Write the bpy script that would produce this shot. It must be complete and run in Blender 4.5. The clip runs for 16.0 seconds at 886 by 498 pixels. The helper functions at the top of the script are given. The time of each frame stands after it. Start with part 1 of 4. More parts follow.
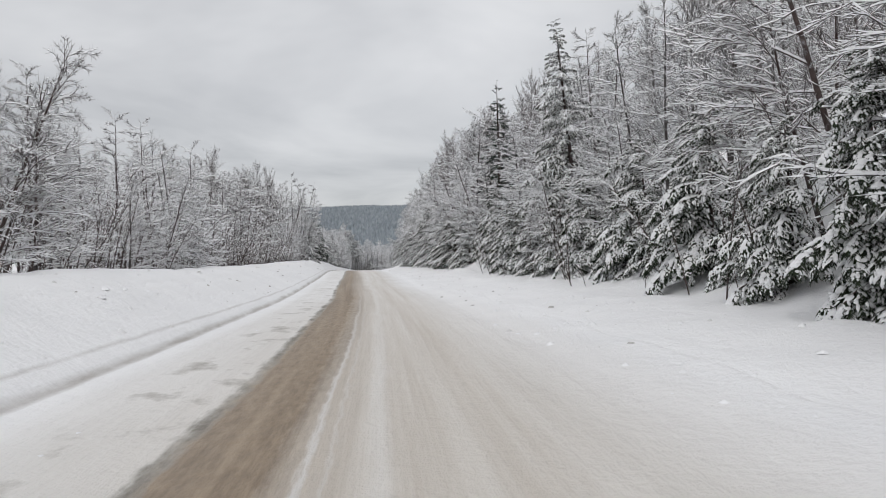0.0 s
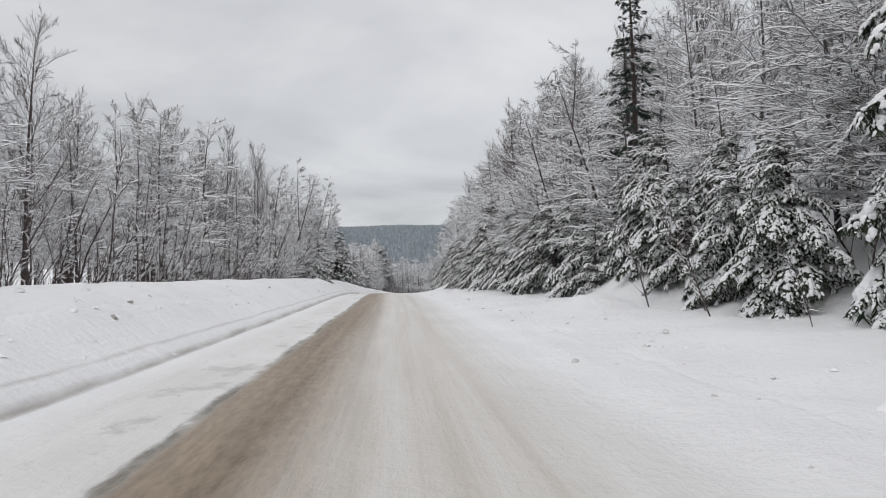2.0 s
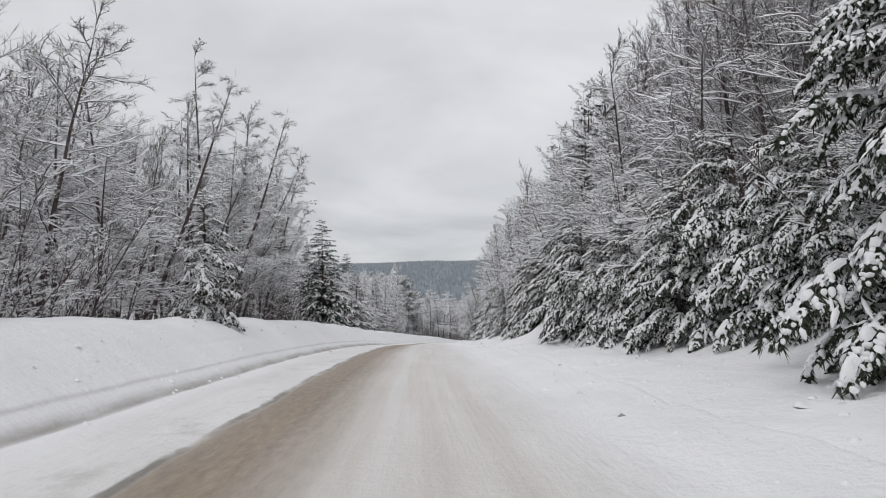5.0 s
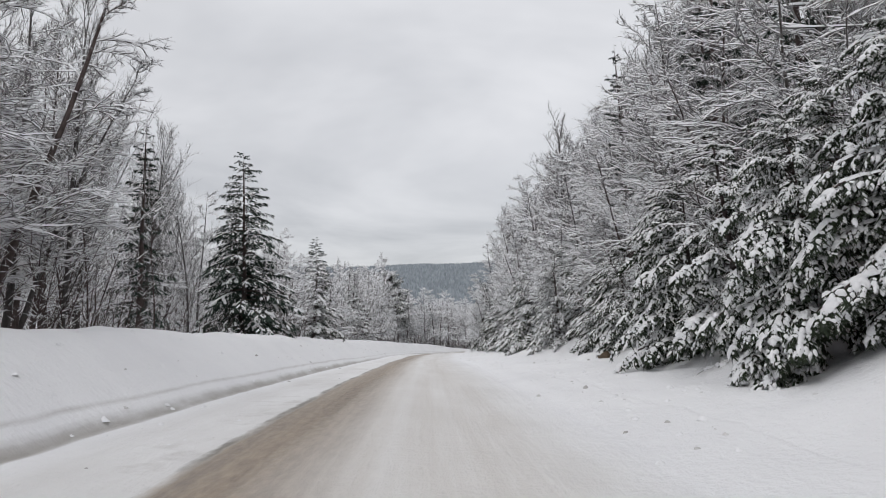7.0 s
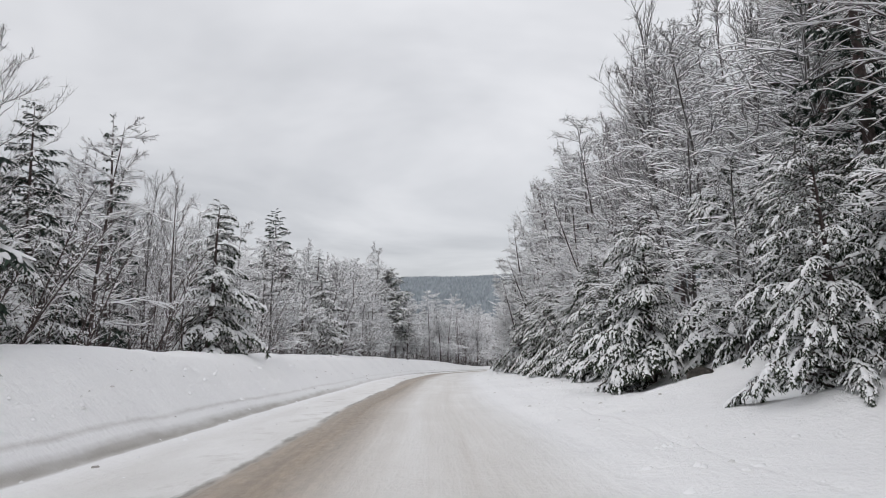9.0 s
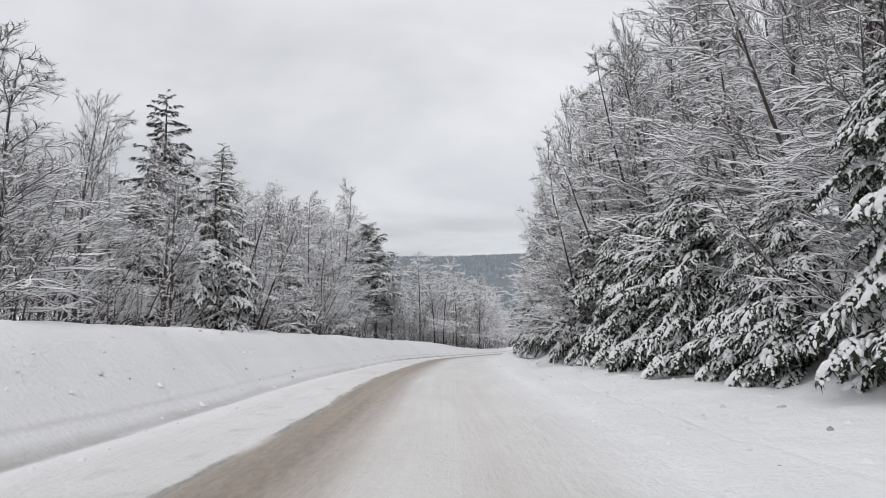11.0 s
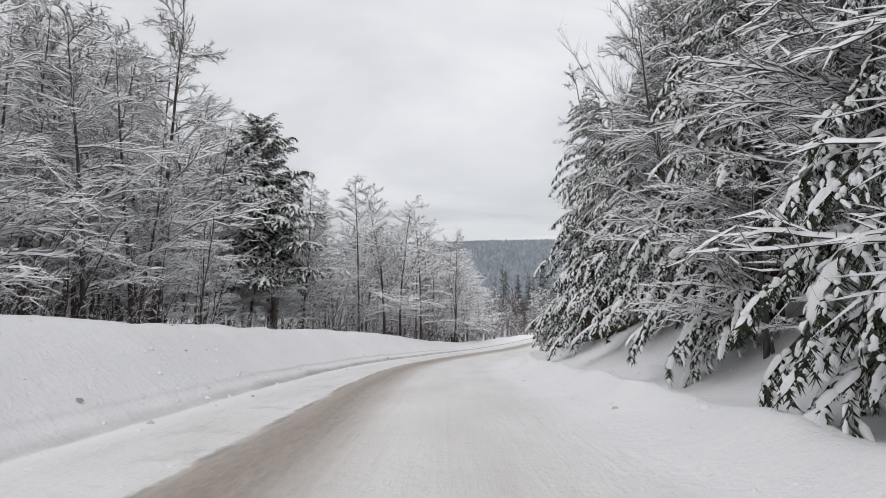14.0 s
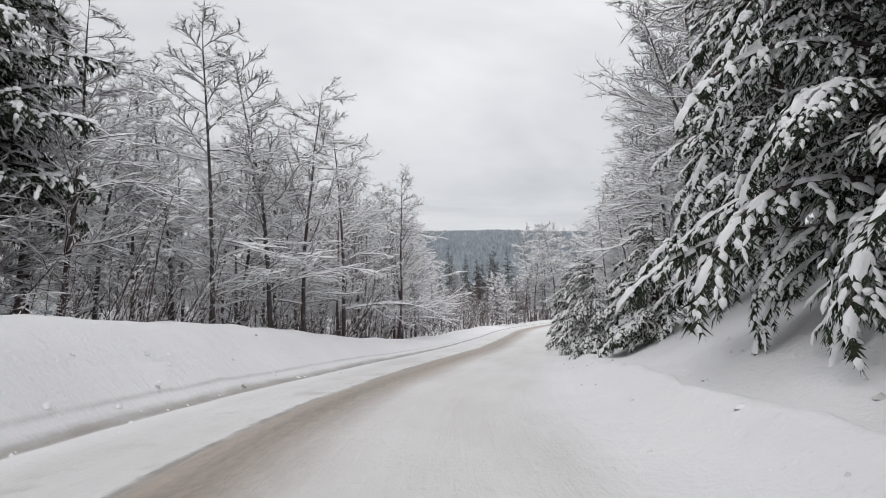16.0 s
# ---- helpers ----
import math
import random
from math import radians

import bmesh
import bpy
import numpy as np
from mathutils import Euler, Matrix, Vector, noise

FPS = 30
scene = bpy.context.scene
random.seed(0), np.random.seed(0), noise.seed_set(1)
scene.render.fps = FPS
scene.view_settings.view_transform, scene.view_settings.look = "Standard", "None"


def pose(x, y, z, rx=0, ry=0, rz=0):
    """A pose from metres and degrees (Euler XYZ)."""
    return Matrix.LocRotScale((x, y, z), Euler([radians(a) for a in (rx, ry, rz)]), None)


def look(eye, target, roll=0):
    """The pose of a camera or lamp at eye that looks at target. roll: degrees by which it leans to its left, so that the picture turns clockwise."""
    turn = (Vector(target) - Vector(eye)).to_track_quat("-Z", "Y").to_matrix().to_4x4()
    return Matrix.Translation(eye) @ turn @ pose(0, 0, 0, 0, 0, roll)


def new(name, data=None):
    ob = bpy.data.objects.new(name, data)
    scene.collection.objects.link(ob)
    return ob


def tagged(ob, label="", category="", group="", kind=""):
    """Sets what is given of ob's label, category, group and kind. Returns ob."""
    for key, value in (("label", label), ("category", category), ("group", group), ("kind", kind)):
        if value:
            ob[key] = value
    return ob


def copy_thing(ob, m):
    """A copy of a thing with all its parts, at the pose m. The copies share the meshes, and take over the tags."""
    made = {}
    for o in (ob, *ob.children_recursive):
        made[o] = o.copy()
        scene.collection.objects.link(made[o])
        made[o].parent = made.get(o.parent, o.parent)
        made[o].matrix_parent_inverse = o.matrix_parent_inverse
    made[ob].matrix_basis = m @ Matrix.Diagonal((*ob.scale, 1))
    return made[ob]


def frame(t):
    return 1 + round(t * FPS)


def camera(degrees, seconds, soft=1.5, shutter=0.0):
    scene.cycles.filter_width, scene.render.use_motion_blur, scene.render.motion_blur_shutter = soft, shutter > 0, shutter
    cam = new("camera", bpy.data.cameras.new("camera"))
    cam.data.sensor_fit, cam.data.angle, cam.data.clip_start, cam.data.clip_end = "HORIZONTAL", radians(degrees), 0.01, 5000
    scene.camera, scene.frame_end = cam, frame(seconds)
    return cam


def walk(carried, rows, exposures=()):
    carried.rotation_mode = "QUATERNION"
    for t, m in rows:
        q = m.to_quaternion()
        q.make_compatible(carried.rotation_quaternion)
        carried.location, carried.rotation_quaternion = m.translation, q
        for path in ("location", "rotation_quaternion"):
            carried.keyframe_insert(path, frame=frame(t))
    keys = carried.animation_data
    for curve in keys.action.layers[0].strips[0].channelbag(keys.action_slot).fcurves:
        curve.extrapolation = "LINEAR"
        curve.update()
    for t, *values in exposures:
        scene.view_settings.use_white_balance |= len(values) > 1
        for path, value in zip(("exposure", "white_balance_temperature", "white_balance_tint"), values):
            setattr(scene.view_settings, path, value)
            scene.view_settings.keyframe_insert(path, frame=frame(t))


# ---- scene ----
cam = camera(68.5, 16.0, soft=0.5)
PATH = [
    (0, (0.000, 0.000, 1.400), (0.000, 9.999, 1.563), -1.30),
    (0.5, (-0.588, 6.840, 1.356), (-0.658, 16.836, 1.628), -1.15),
    (1, (-1.270, 13.869, 1.313), (-1.448, 23.861, 1.671), -0.96),
    (1.5, (-1.979, 20.730, 1.274), (-2.309, 30.716, 1.702), -0.68),
    (2, (-2.779, 27.680, 1.233), (-3.328, 37.652, 1.735), -0.82),
    (2.5, (-3.692, 34.699, 1.232), (-4.440, 44.651, 1.871), -0.36),
    (3, (-4.621, 41.771, 1.276), (-5.518, 51.696, 2.109), -0.26),
    (3.5, (-5.461, 48.704, 1.326), (-6.381, 58.615, 2.294), -0.88),
    (4, (-6.285, 55.629, 1.399), (-7.184, 65.529, 2.486), -1.06),
    (4.2, (-6.615, 58.381, 1.424), (-7.534, 68.280, 2.497), -1.07),
    (4.5, (-7.117, 62.487, 1.458), (-8.057, 72.386, 2.521), -1.03),
    (5, (-7.980, 69.245, 1.498), (-8.928, 79.140, 2.587), -0.84),
    (5.5, (-8.871, 75.876, 1.518), (-9.803, 85.768, 2.652), -0.65),
    (6, (-9.778, 82.393, 1.519), (-10.689, 92.284, 2.677), -0.64),
    (6.3, (-10.322, 86.263, 1.514), (-11.227, 96.156, 2.662), -0.80),
    (6.5, (-10.685, 88.833, 1.509), (-11.588, 98.727, 2.642), -0.97),
    (7, (-11.549, 95.192, 1.487), (-12.357, 105.092, 2.640), -1.27),
    (7.5, (-12.280, 101.620, 1.421), (-13.142, 111.511, 2.615), -1.00),
    (8, (-12.957, 108.057, 1.314), (-13.783, 117.953, 2.492), -1.15),
    (8.5, (-13.686, 114.317, 1.158), (-14.498, 124.199, 2.458), -1.01),
    (9, (-14.341, 120.569, 0.979), (-15.228, 130.434, 2.357), -0.70),
    (9.2, (-14.608, 123.022, 0.905), (-15.525, 132.875, 2.349), -0.62),
    (9.5, (-15.017, 126.675, 0.790), (-15.962, 136.516, 2.292), -0.57),
    (10, (-15.714, 132.659, 0.589), (-16.651, 142.509, 2.043), -0.58),
    (10.5, (-16.388, 138.522, 0.383), (-17.253, 148.401, 1.670), -0.59),
    (11, (-16.986, 144.299, 0.185), (-17.747, 154.209, 1.286), -0.56),
    (11.3, (-17.297, 147.747, 0.073), (-17.994, 157.670, 1.096), -0.56),
    (11.5, (-17.489, 150.044, 0.001), (-18.145, 159.973, 0.987), -0.58),
    (12, (-17.935, 155.798, -0.167), (-18.559, 165.734, 0.772), -0.70),
    (12.5, (-18.375, 161.480, -0.324), (-18.884, 171.423, 0.619), -0.36),
    (13, (-18.791, 167.398, -0.492), (-19.233, 177.349, 0.395), -0.87),
    (13.5, (-19.041, 173.372, -0.681), (-19.334, 183.323, 0.262), -0.58),
    (14, (-19.237, 179.393, -0.887), (-19.422, 189.347, 0.051), -0.64),
    (14.5, (-19.423, 185.302, -1.102), (-19.482, 195.259, -0.177), -0.62),
    (15, (-19.575, 191.132, -1.316), (-19.418, 201.087, -0.379), -0.29),
    (15.5, (-19.763, 197.001, -1.564), (-19.460, 206.952, -0.622), -1.09),
    (16, (-19.732, 202.955, -1.854), (-18.964, 212.892, -1.035), -1.52),
]
walk(cam, [(t, look(eye, target, roll)) for t, eye, target, roll in PATH], exposures=[(0, -0.13, 6480, 10), (6, -0.08, 6440, 11), (12, 0.04, 6440, 11), (16, 0.08, 6500, 11)])

# ---- world and sun: a grey overcast sky ----
SUN_EL, SUN_AZ = radians(32), radians(200)
world = bpy.data.worlds.new("overcast_sky")
scene.world = world
world.use_nodes = True
wn, wl = world.node_tree.nodes, world.node_tree.links
wn.clear()


def wnode(kind, **props):
    n = wn.new(kind)
    for k, v in props.items():
        n.inputs[k].default_value = v
    return n


def wmath(op, a, b=0.0, c=0.0, clamp=False):
    n = wn.new("ShaderNodeMath")
    n.operation, n.use_clamp = op, clamp
    for i, v in enumerate((a, b, c)):
        if hasattr(v, "is_output"):
            wl.new(v, n.inputs[i])
        else:
            n.inputs[i].default_value = v
    return n.outputs[0]


sky = wn.new("ShaderNodeTexSky")
sky.sky_type, sky.sun_disc, sky.sun_elevation, sky.sun_rotation = "NISHITA", False, SUN_EL, SUN_AZ
coord = wn.new("ShaderNodeTexCoord")
sep = wn.new("ShaderNodeSeparateXYZ")
wl.new(coord.outputs["Generated"], sep.inputs[0])
up = wmath("MAXIMUM", sep.outputs[2], 0.0)
# cloud sheet: noise on a flat layer overhead, so that it draws out into bands towards the horizon
den = wmath("ADD", up, 0.09)
comb = wn.new("ShaderNodeCombineXYZ")
wl.new(wmath("DIVIDE", sep.outputs[0], den), comb.inputs[0])
wl.new(wmath("DIVIDE", sep.outputs[1], den), comb.inputs[1])
cloud = wnode("ShaderNodeTexNoise", Scale=0.55, Detail=5.0, Roughness=0.55, Distortion=0.4)
wl.new(comb.outputs[0], cloud.inputs["Vector"])
# an overcast sky is brighter overhead than near the horizon
lum = wmath("MULTIPLY_ADD", wmath("MULTIPLY", up, up), 0.5, wmath("MULTIPLY_ADD", up, 0.2, 0.66))
lum = wmath("MULTIPLY", lum, wmath("MULTIPLY_ADD", cloud.outputs[0], 1.25, 0.38))
grey = wn.new("ShaderNodeMix")
grey.data_type = "RGBA"
grey.inputs[6].default_value, grey.inputs[7].default_value = (0.93, 0.955, 1.0, 1), (1.0, 0.99, 0.98, 1)
wl.new(cloud.outputs[0], grey.inputs[0])
vm = wn.new("ShaderNodeVectorMath")
vm.operation = "SCALE"
wl.new(grey.outputs[2], vm.inputs[0])
wl.new(lum, vm.inputs["Scale"])
bg_cloud, bg_sky = wnode("ShaderNodeBackground", Strength=1.0), wnode("ShaderNodeBackground", Strength=0.10)
wl.new(vm.outputs[0], bg_cloud.inputs[0])
wl.new(sky.outputs[0], bg_sky.inputs[0])
mixw = wnode("ShaderNodeMixShader", Fac=0.9)
wl.new(bg_sky.outputs[0], mixw.inputs[1])
wl.new(bg_cloud.outputs[0], mixw.inputs[2])
out = wn.new("ShaderNodeOutputWorld")
wl.new(mixw.outputs[0], out.inputs[0])

sun_data = bpy.data.lights.new("sun", "SUN")
sun_data.energy, sun_data.angle, sun_data.color = 0.4, radians(25), (1.0, 0.97, 0.93)
sun = new("sun", sun_data)
sun.matrix_world = look((math.sin(SUN_AZ) * 50, math.cos(SUN_AZ) * 50, 60), (0, 0, 0))



# ---- materials ----
def material(name, rough=0.8):
    m = bpy.data.materials.new(name)
    m.use_nodes = True
    b = m.node_tree.nodes["Principled BSDF"]
    b.inputs["Roughness"].default_value = rough
    b.inputs["Specular IOR Level"].default_value = 0.3
    return m, m.node_tree.nodes, m.node_tree.links, b


def noise_tex(n, l, scale, detail=4.0, rough=0.6, vec=None):
    t = n.new("ShaderNodeTexNoise")
    t.inputs["Scale"].default_value, t.inputs["Detail"].default_value, t.inputs["Roughness"].default_value = scale, detail, rough
    if vec is not None:
        l.new(vec, t.inputs["Vector"])
    return t.outputs[0]


def ramp(n, l, fac, stops):
    r = n.new("ShaderNodeValToRGB")
    els = r.color_ramp.elements
    els[0].position, els[0].color = stops[0][0], (*stops[0][1], 1)
    els[1].position, els[1].color = stops[-1][0], (*stops[-1][1], 1)
    for p, c in stops[1:-1]:
        e = els.new(p)
        e.color = (*c, 1)
    l.new(fac, r.inputs[0])
    return r.outputs[0]


def mix(n, l, fac, a, b, mode="MIX"):
    x = n.new("ShaderNodeMix")
    x.data_type, x.blend_type = "RGBA", mode
    for i, v in ((0, fac), (6, a), (7, b)):
        if hasattr(v, "is_output"):
            l.new(v, x.inputs[i])
        else:
            x.inputs[i].default_value = v if i == 0 else (*v, 1)
    return x.outputs[2]


def calc(n, l, op, a, b=0.0, c=0.0, clamp=False):
    x = n.new("ShaderNodeMath")
    x.operation, x.use_clamp = op, clamp
    for i, v in enumerate((a, b, c)):
        if hasattr(v, "is_output"):
            l.new(v, x.inputs[i])
        else:
            x.inputs[i].default_value = v
    return x.outputs[0]


def bump(n, l, b, height, strength, dist):
    x = n.new("ShaderNodeBump")
    x.inputs["Strength"].default_value, x.inputs["Distance"].default_value = strength, dist
    l.new(height, x.inputs["Height"])
    l.new(x.outputs[0], b.inputs["Normal"])


def position(n):
    return n.new("ShaderNodeNewGeometry").outputs["Position"]


def snow_look(n, l, p):
    """Colour and relief of untouched snow."""
    big, fine = noise_tex(n, l, 0.35, 4, 0.6, p), noise_tex(n, l, 9.0, 6, 0.7, p)
    c = ramp(n, l, big, [(0.3, (0.85, 0.85, 0.86)), (0.7, (0.91, 0.91, 0.915))])
    speck = ramp(n, l, noise_tex(n, l, 14.0, 3, 0.5, p), [(0.66, (0, 0, 0)), (0.74, (1, 1, 1))])
    c = mix(n, l, calc(n, l, "MULTIPLY", speck, 0.24), c, (0.60, 0.60, 0.62))
    h = calc(n, l, "MULTIPLY_ADD", noise_tex(n, l, 1.6, 6, 0.65, p), 2.2, fine)
    return c, h


def snow_ground():
    m, n, l, b = material("snow_ground", 0.75)
    c, h = snow_look(n, l, position(n))
    l.new(c, b.inputs["Base Color"])
    bump(n, l, b, h, 0.5, 0.12)
    return m


def band(n, l, u, lo, hi, soft):
    """1 between lo and hi, with soft edges."""
    a = calc(n, l, "DIVIDE", calc(n, l, "SUBTRACT", u, lo), soft, clamp=True)
    z = calc(n, l, "DIVIDE", calc(n, l, "SUBTRACT", hi, u), soft, clamp=True)
    return calc(n, l, "MULTIPLY", a, z)


def fading(n, l, u, lo, soft, hi, long):
    """1 from lo on, with a crisp edge there and a long fade up to hi."""
    a = calc(n, l, "DIVIDE", calc(n, l, "SUBTRACT", u, lo), soft, clamp=True)
    z = calc(n, l, "DIVIDE", calc(n, l, "SUBTRACT", hi, u), long, clamp=True)
    return calc(n, l, "MULTIPLY", a, z)


def road_snow():
    """Packed snow with a bare sanded strip, wheel tracks and a dirty ploughed edge; the coordinates are metres across and along."""
    m, n, l, b = material("packed_road_snow", 0.6)
    uv = n.new("ShaderNodeUVMap")
    uv.uv_map = "lane"
    s = n.new("ShaderNodeSeparateXYZ")
    l.new(uv.outputs[0], s.inputs[0])
    across, along = s.outputs[0], s.outputs[1]
    p = position(n)

    def stretched(scale_across, scale_along, detail=4, rough=0.6):
        c = n.new("ShaderNodeCombineXYZ")
        l.new(calc(n, l, "MULTIPLY", across, scale_across), c.inputs[0])
        l.new(calc(n, l, "MULTIPLY", along, scale_along), c.inputs[1])
        return noise_tex(n, l, 1.0, detail, rough, c.outputs[0])

    streak, grain, blot = stretched(2.6, 0.05, 5, 0.62), stretched(9.0, 2.2, 5, 0.7), stretched(0.8, 0.22, 4, 0.6)
    wob = calc(n, l, "MULTIPLY_ADD", calc(n, l, "SUBTRACT", stretched(0.7, 0.25, 5, 0.7), 0.5), 0.55, across)
    rag = calc(n, l, "MULTIPLY_ADD", calc(n, l, "SUBTRACT", grain, 0.5), 0.35, wob)
    white = ramp(n, l, blot, [(0.3, (0.74, 0.73, 0.715)), (0.7, (0.85, 0.845, 0.84))])
    tan = ramp(n, l, streak, [(0.25, (0.50, 0.44, 0.375)), (0.75, (0.68, 0.635, 0.575))])
    brown = ramp(n, l, calc(n, l, "MULTIPLY_ADD", grain, 0.5, calc(n, l, "MULTIPLY", streak, 0.5)), [(0.36, (0.14, 0.098, 0.06)), (0.62, (0.36, 0.272, 0.185))])
    virgin, relief = snow_look(n, l, p)
    c = mix(n, l, band(n, l, rag, -4.4, 2.4, 0.7), virgin, white)
    # travelled lane
    lane = calc(n, l, "MULTIPLY", band(n, l, wob, -1.9, 1.75, 0.8), ramp(n, l, streak, [(0.30, (1, 1, 1)), (0.75, (0.45, 0.45, 0.45))]))
    c = mix(n, l, calc(n, l, "MULTIPLY", lane, calc(n, l, "MULTIPLY_ADD", along, -0.0034, 0.85, clamp=True)), c, tan)
    # more sand carried along the first stretch
    early = calc(n, l, "MULTIPLY", band(n, l, wob, -4.1, 3.6, 1.6), calc(n, l, "MULTIPLY_ADD", along, -0.013, 0.52, clamp=True))
    c = mix(n, l, early, c, tan)
    fresh = calc(n, l, "MULTIPLY_ADD", along, -0.0042, 1.12, clamp=True)
    newest = calc(n, l, "MULTIPLY_ADD", along, -0.028, 1.15, clamp=True)
    # white ridge between the wheel tracks
    c = mix(n, l, calc(n, l, "MULTIPLY", band(n, l, wob, -0.42, 0.02, 0.2), 0.28), c, (0.82, 0.815, 0.81))
    # sanded strip, bare down to dirt, with a dark ragged rim where slush was thrown up
    trim = calc(n, l, "MULTIPLY_ADD", calc(n, l, "SUBTRACT", grain, 0.5), 0.22, calc(n, l, "MULTIPLY_ADD", calc(n, l, "SUBTRACT", stretched(0.6, 0.16, 4, 0.6), 0.5), 0.35, across))
    c = mix(n, l, calc(n, l, "MULTIPLY", band(n, l, wob, -2.3, -0.3, 0.6), calc(n, l, "MULTIPLY_ADD", fresh, 0.25, 0.12)), c, brown)
    c = mix(n, l, calc(n, l, "MULTIPLY", fading(n, l, trim, -2.36, 0.2, calc(n, l, "MULTIPLY_ADD", newest, -0.5, -0.55), calc(n, l, "MULTIPLY_ADD", newest, -0.65, 1.0)), calc(n, l, "MULTIPLY_ADD", fresh, 0.28, 0.60)), c, brown)
    for lo, hi, k in ((-1.08, -0.94, 0.55), (-0.82, -0.72, 0.4)):
        c = mix(n, l, calc(n, l, "MULTIPLY", band(n, l, trim, lo, hi, 0.06), calc(n, l, "MULTIPLY", newest, k)), c, (0.78, 0.775, 0.77))
    rim = calc(n, l, "MULTIPLY", band(n, l, trim, -2.40, -2.18, 0.08), ramp(n, l, stretched(1.2, 0.5, 5, 0.65), [(0.38, (0, 0, 0)), (0.58, (1, 1, 1))]))
    c = mix(n, l, calc(n, l, "MULTIPLY", rim, calc(n, l, "MULTIPLY_ADD", fresh, 0.35, 0.45)), c, (0.13, 0.12, 0.095))
    # dark smears left of the strip
    sm = calc(n, l, "MULTIPLY", band(n, l, wob, -3.6, -2.1, 0.4), ramp(n, l, stretched(1.3, 0.9, 5, 0.6), [(0.54, (0, 0, 0)), (0.70, (1, 1, 1))]))
    c = mix(n, l, calc(n, l, "MULTIPLY", sm, calc(n, l, "MULTIPLY_ADD", along, -0.02, 0.95, clamp=True)), c, (0.33, 0.31, 0.28))
    c = mix(n, l, calc(n, l, "MULTIPLY", sm, 0.35), c, (0.36, 0.33, 0.29))
    # dirty line at the foot of the ploughed bank
    foot = calc(n, l, "MULTIPLY_ADD", calc(n, l, "SUBTRACT", stretched(0.7, 0.25, 5, 0.7), 0.5), 0.22, across)
    worn = ramp(n, l, stretched(2.0, 0.5, 4, 0.6), [(0.25, (0.3, 0.3, 0.3)), (0.6, (1, 1, 1))])
    worn = calc(n, l, "MULTIPLY", worn, calc(n, l, "MAXIMUM", calc(n, l, "MULTIPLY_ADD", along, -0.03, 5.2, clamp=True), calc(n, l, "MAXIMUM", calc(n, l, "MULTIPLY_ADD", along, 0.06, -11.3, clamp=True), 0.35)))
    older = calc(n, l, "MULTIPLY_ADD", along, 0.012, -0.45, clamp=True)
    for lo, hi, soft, k in ((-4.66, -4.38, 0.12, 0.8), (-4.98, -4.84, 0.07, 0.4)):
        c = mix(n, l, calc(n, l, "MULTIPLY", calc(n, l, "MULTIPLY", band(n, l, foot, lo, hi, soft), worn), k), c, (0.34, 0.31, 0.28))
    c = mix(n, l, calc(n, l, "MULTIPLY", calc(n, l, "MULTIPLY", band(n, l, foot, -4.74, -4.40, 0.12), worn), calc(n, l, "MULTIPLY", older, 0.7)), c, (0.38, 0.36, 0.33))
    l.new(c, b.inputs["Base Color"])
    packed = band(n, l, across, -4.3, 2.6, 0.5)
    h = calc(n, l, "MULTIPLY_ADD", packed, calc(n, l, "MULTIPLY_ADD", streak, 1.3, calc(n, l, "MULTIPLY", grain, 0.6)), relief)
    bump(n, l, b, h, 0.5, 0.12)
    return m


def snow_load(name="snow_load"):
    m, n, l, b = material(name, 0.8)
    p = position(n)
    c = ramp(n, l, noise_tex(n, l, 3.0, 4, 0.6, p), [(0.3, (0.83, 0.835, 0.85)), (0.7, (0.92, 0.92, 0.93))])
    l.new(c, b.inputs["Base Color"])
    bump(n, l, b, noise_tex(n, l, 14.0, 4, 0.65, p), 0.5, 0.03)
    return m


def bark(name, dark, light):
    m, n, l, b = material(name, 0.9)
    p = position(n)
    mp = n.new("ShaderNodeMapping")
    mp.inputs["Scale"].default_value = (1.0, 1.0, 0.25)
    l.new(p, mp.inputs["Vector"])
    grain = noise_tex(n, l, 18.0, 5, 0.7, mp.outputs[0])
    c = ramp(n, l, grain, [(0.3, dark), (0.72, light)])
    o = n.new("ShaderNodeObjectInfo")
    c = mix(n, l, calc(n, l, "MULTIPLY", o.outputs["Random"], 0.45), c, tuple(v * 0.55 for v in light))
    # blown snow sticks to patches of the bark
    patch = ramp(n, l, noise_tex(n, l, 5.0, 4, 0.65, p), [(0.60, (0, 0, 0)), (0.72, (1, 1, 1))])
    c = mix(n, l, calc(n, l, "MULTIPLY", patch, 0.42), c, (0.72, 0.73, 0.76))
    l.new(c, b.inputs["Base Color"])
    bump(n, l, b, grain, 0.6, 0.02)
    return m


def needles(name, dark, light, frost=0.10):
    m, n, l, b = material(name, 0.75)
    p = position(n)
    g = n.new("ShaderNodeNewGeometry")
    c = ramp(n, l, noise_tex(n, l, 9.0, 4, 0.7, p), [(0.3, dark), (0.7, light)])
    c = mix(n, l, calc(n, l, "MULTIPLY", g.outputs["Random Per Island"], 0.6), c, tuple(v * 0.45 for v in dark))
    dust = ramp(n, l, noise_tex(n, l, 16.0, 3, 0.6, p), [(0.56, (0, 0, 0)), (0.68, (1, 1, 1))])
    c = mix(n, l, calc(n, l, "MULTIPLY", dust, frost), c, (0.70, 0.72, 0.75))
    l.new(c, b.inputs["Base Color"])
    return m


def rock_mat(name, dark, mid, light):
    m, n, l, b = material(name, 0.9)
    p = position(n)
    g = noise_tex(n, l, 5.0, 6, 0.7, p)
    l.new(ramp(n, l, g, [(0.3, dark), (0.55, mid), (0.75, light)]), b.inputs["Base Color"])
    bump(n, l, b, g, 0.8, 0.06)
    return m


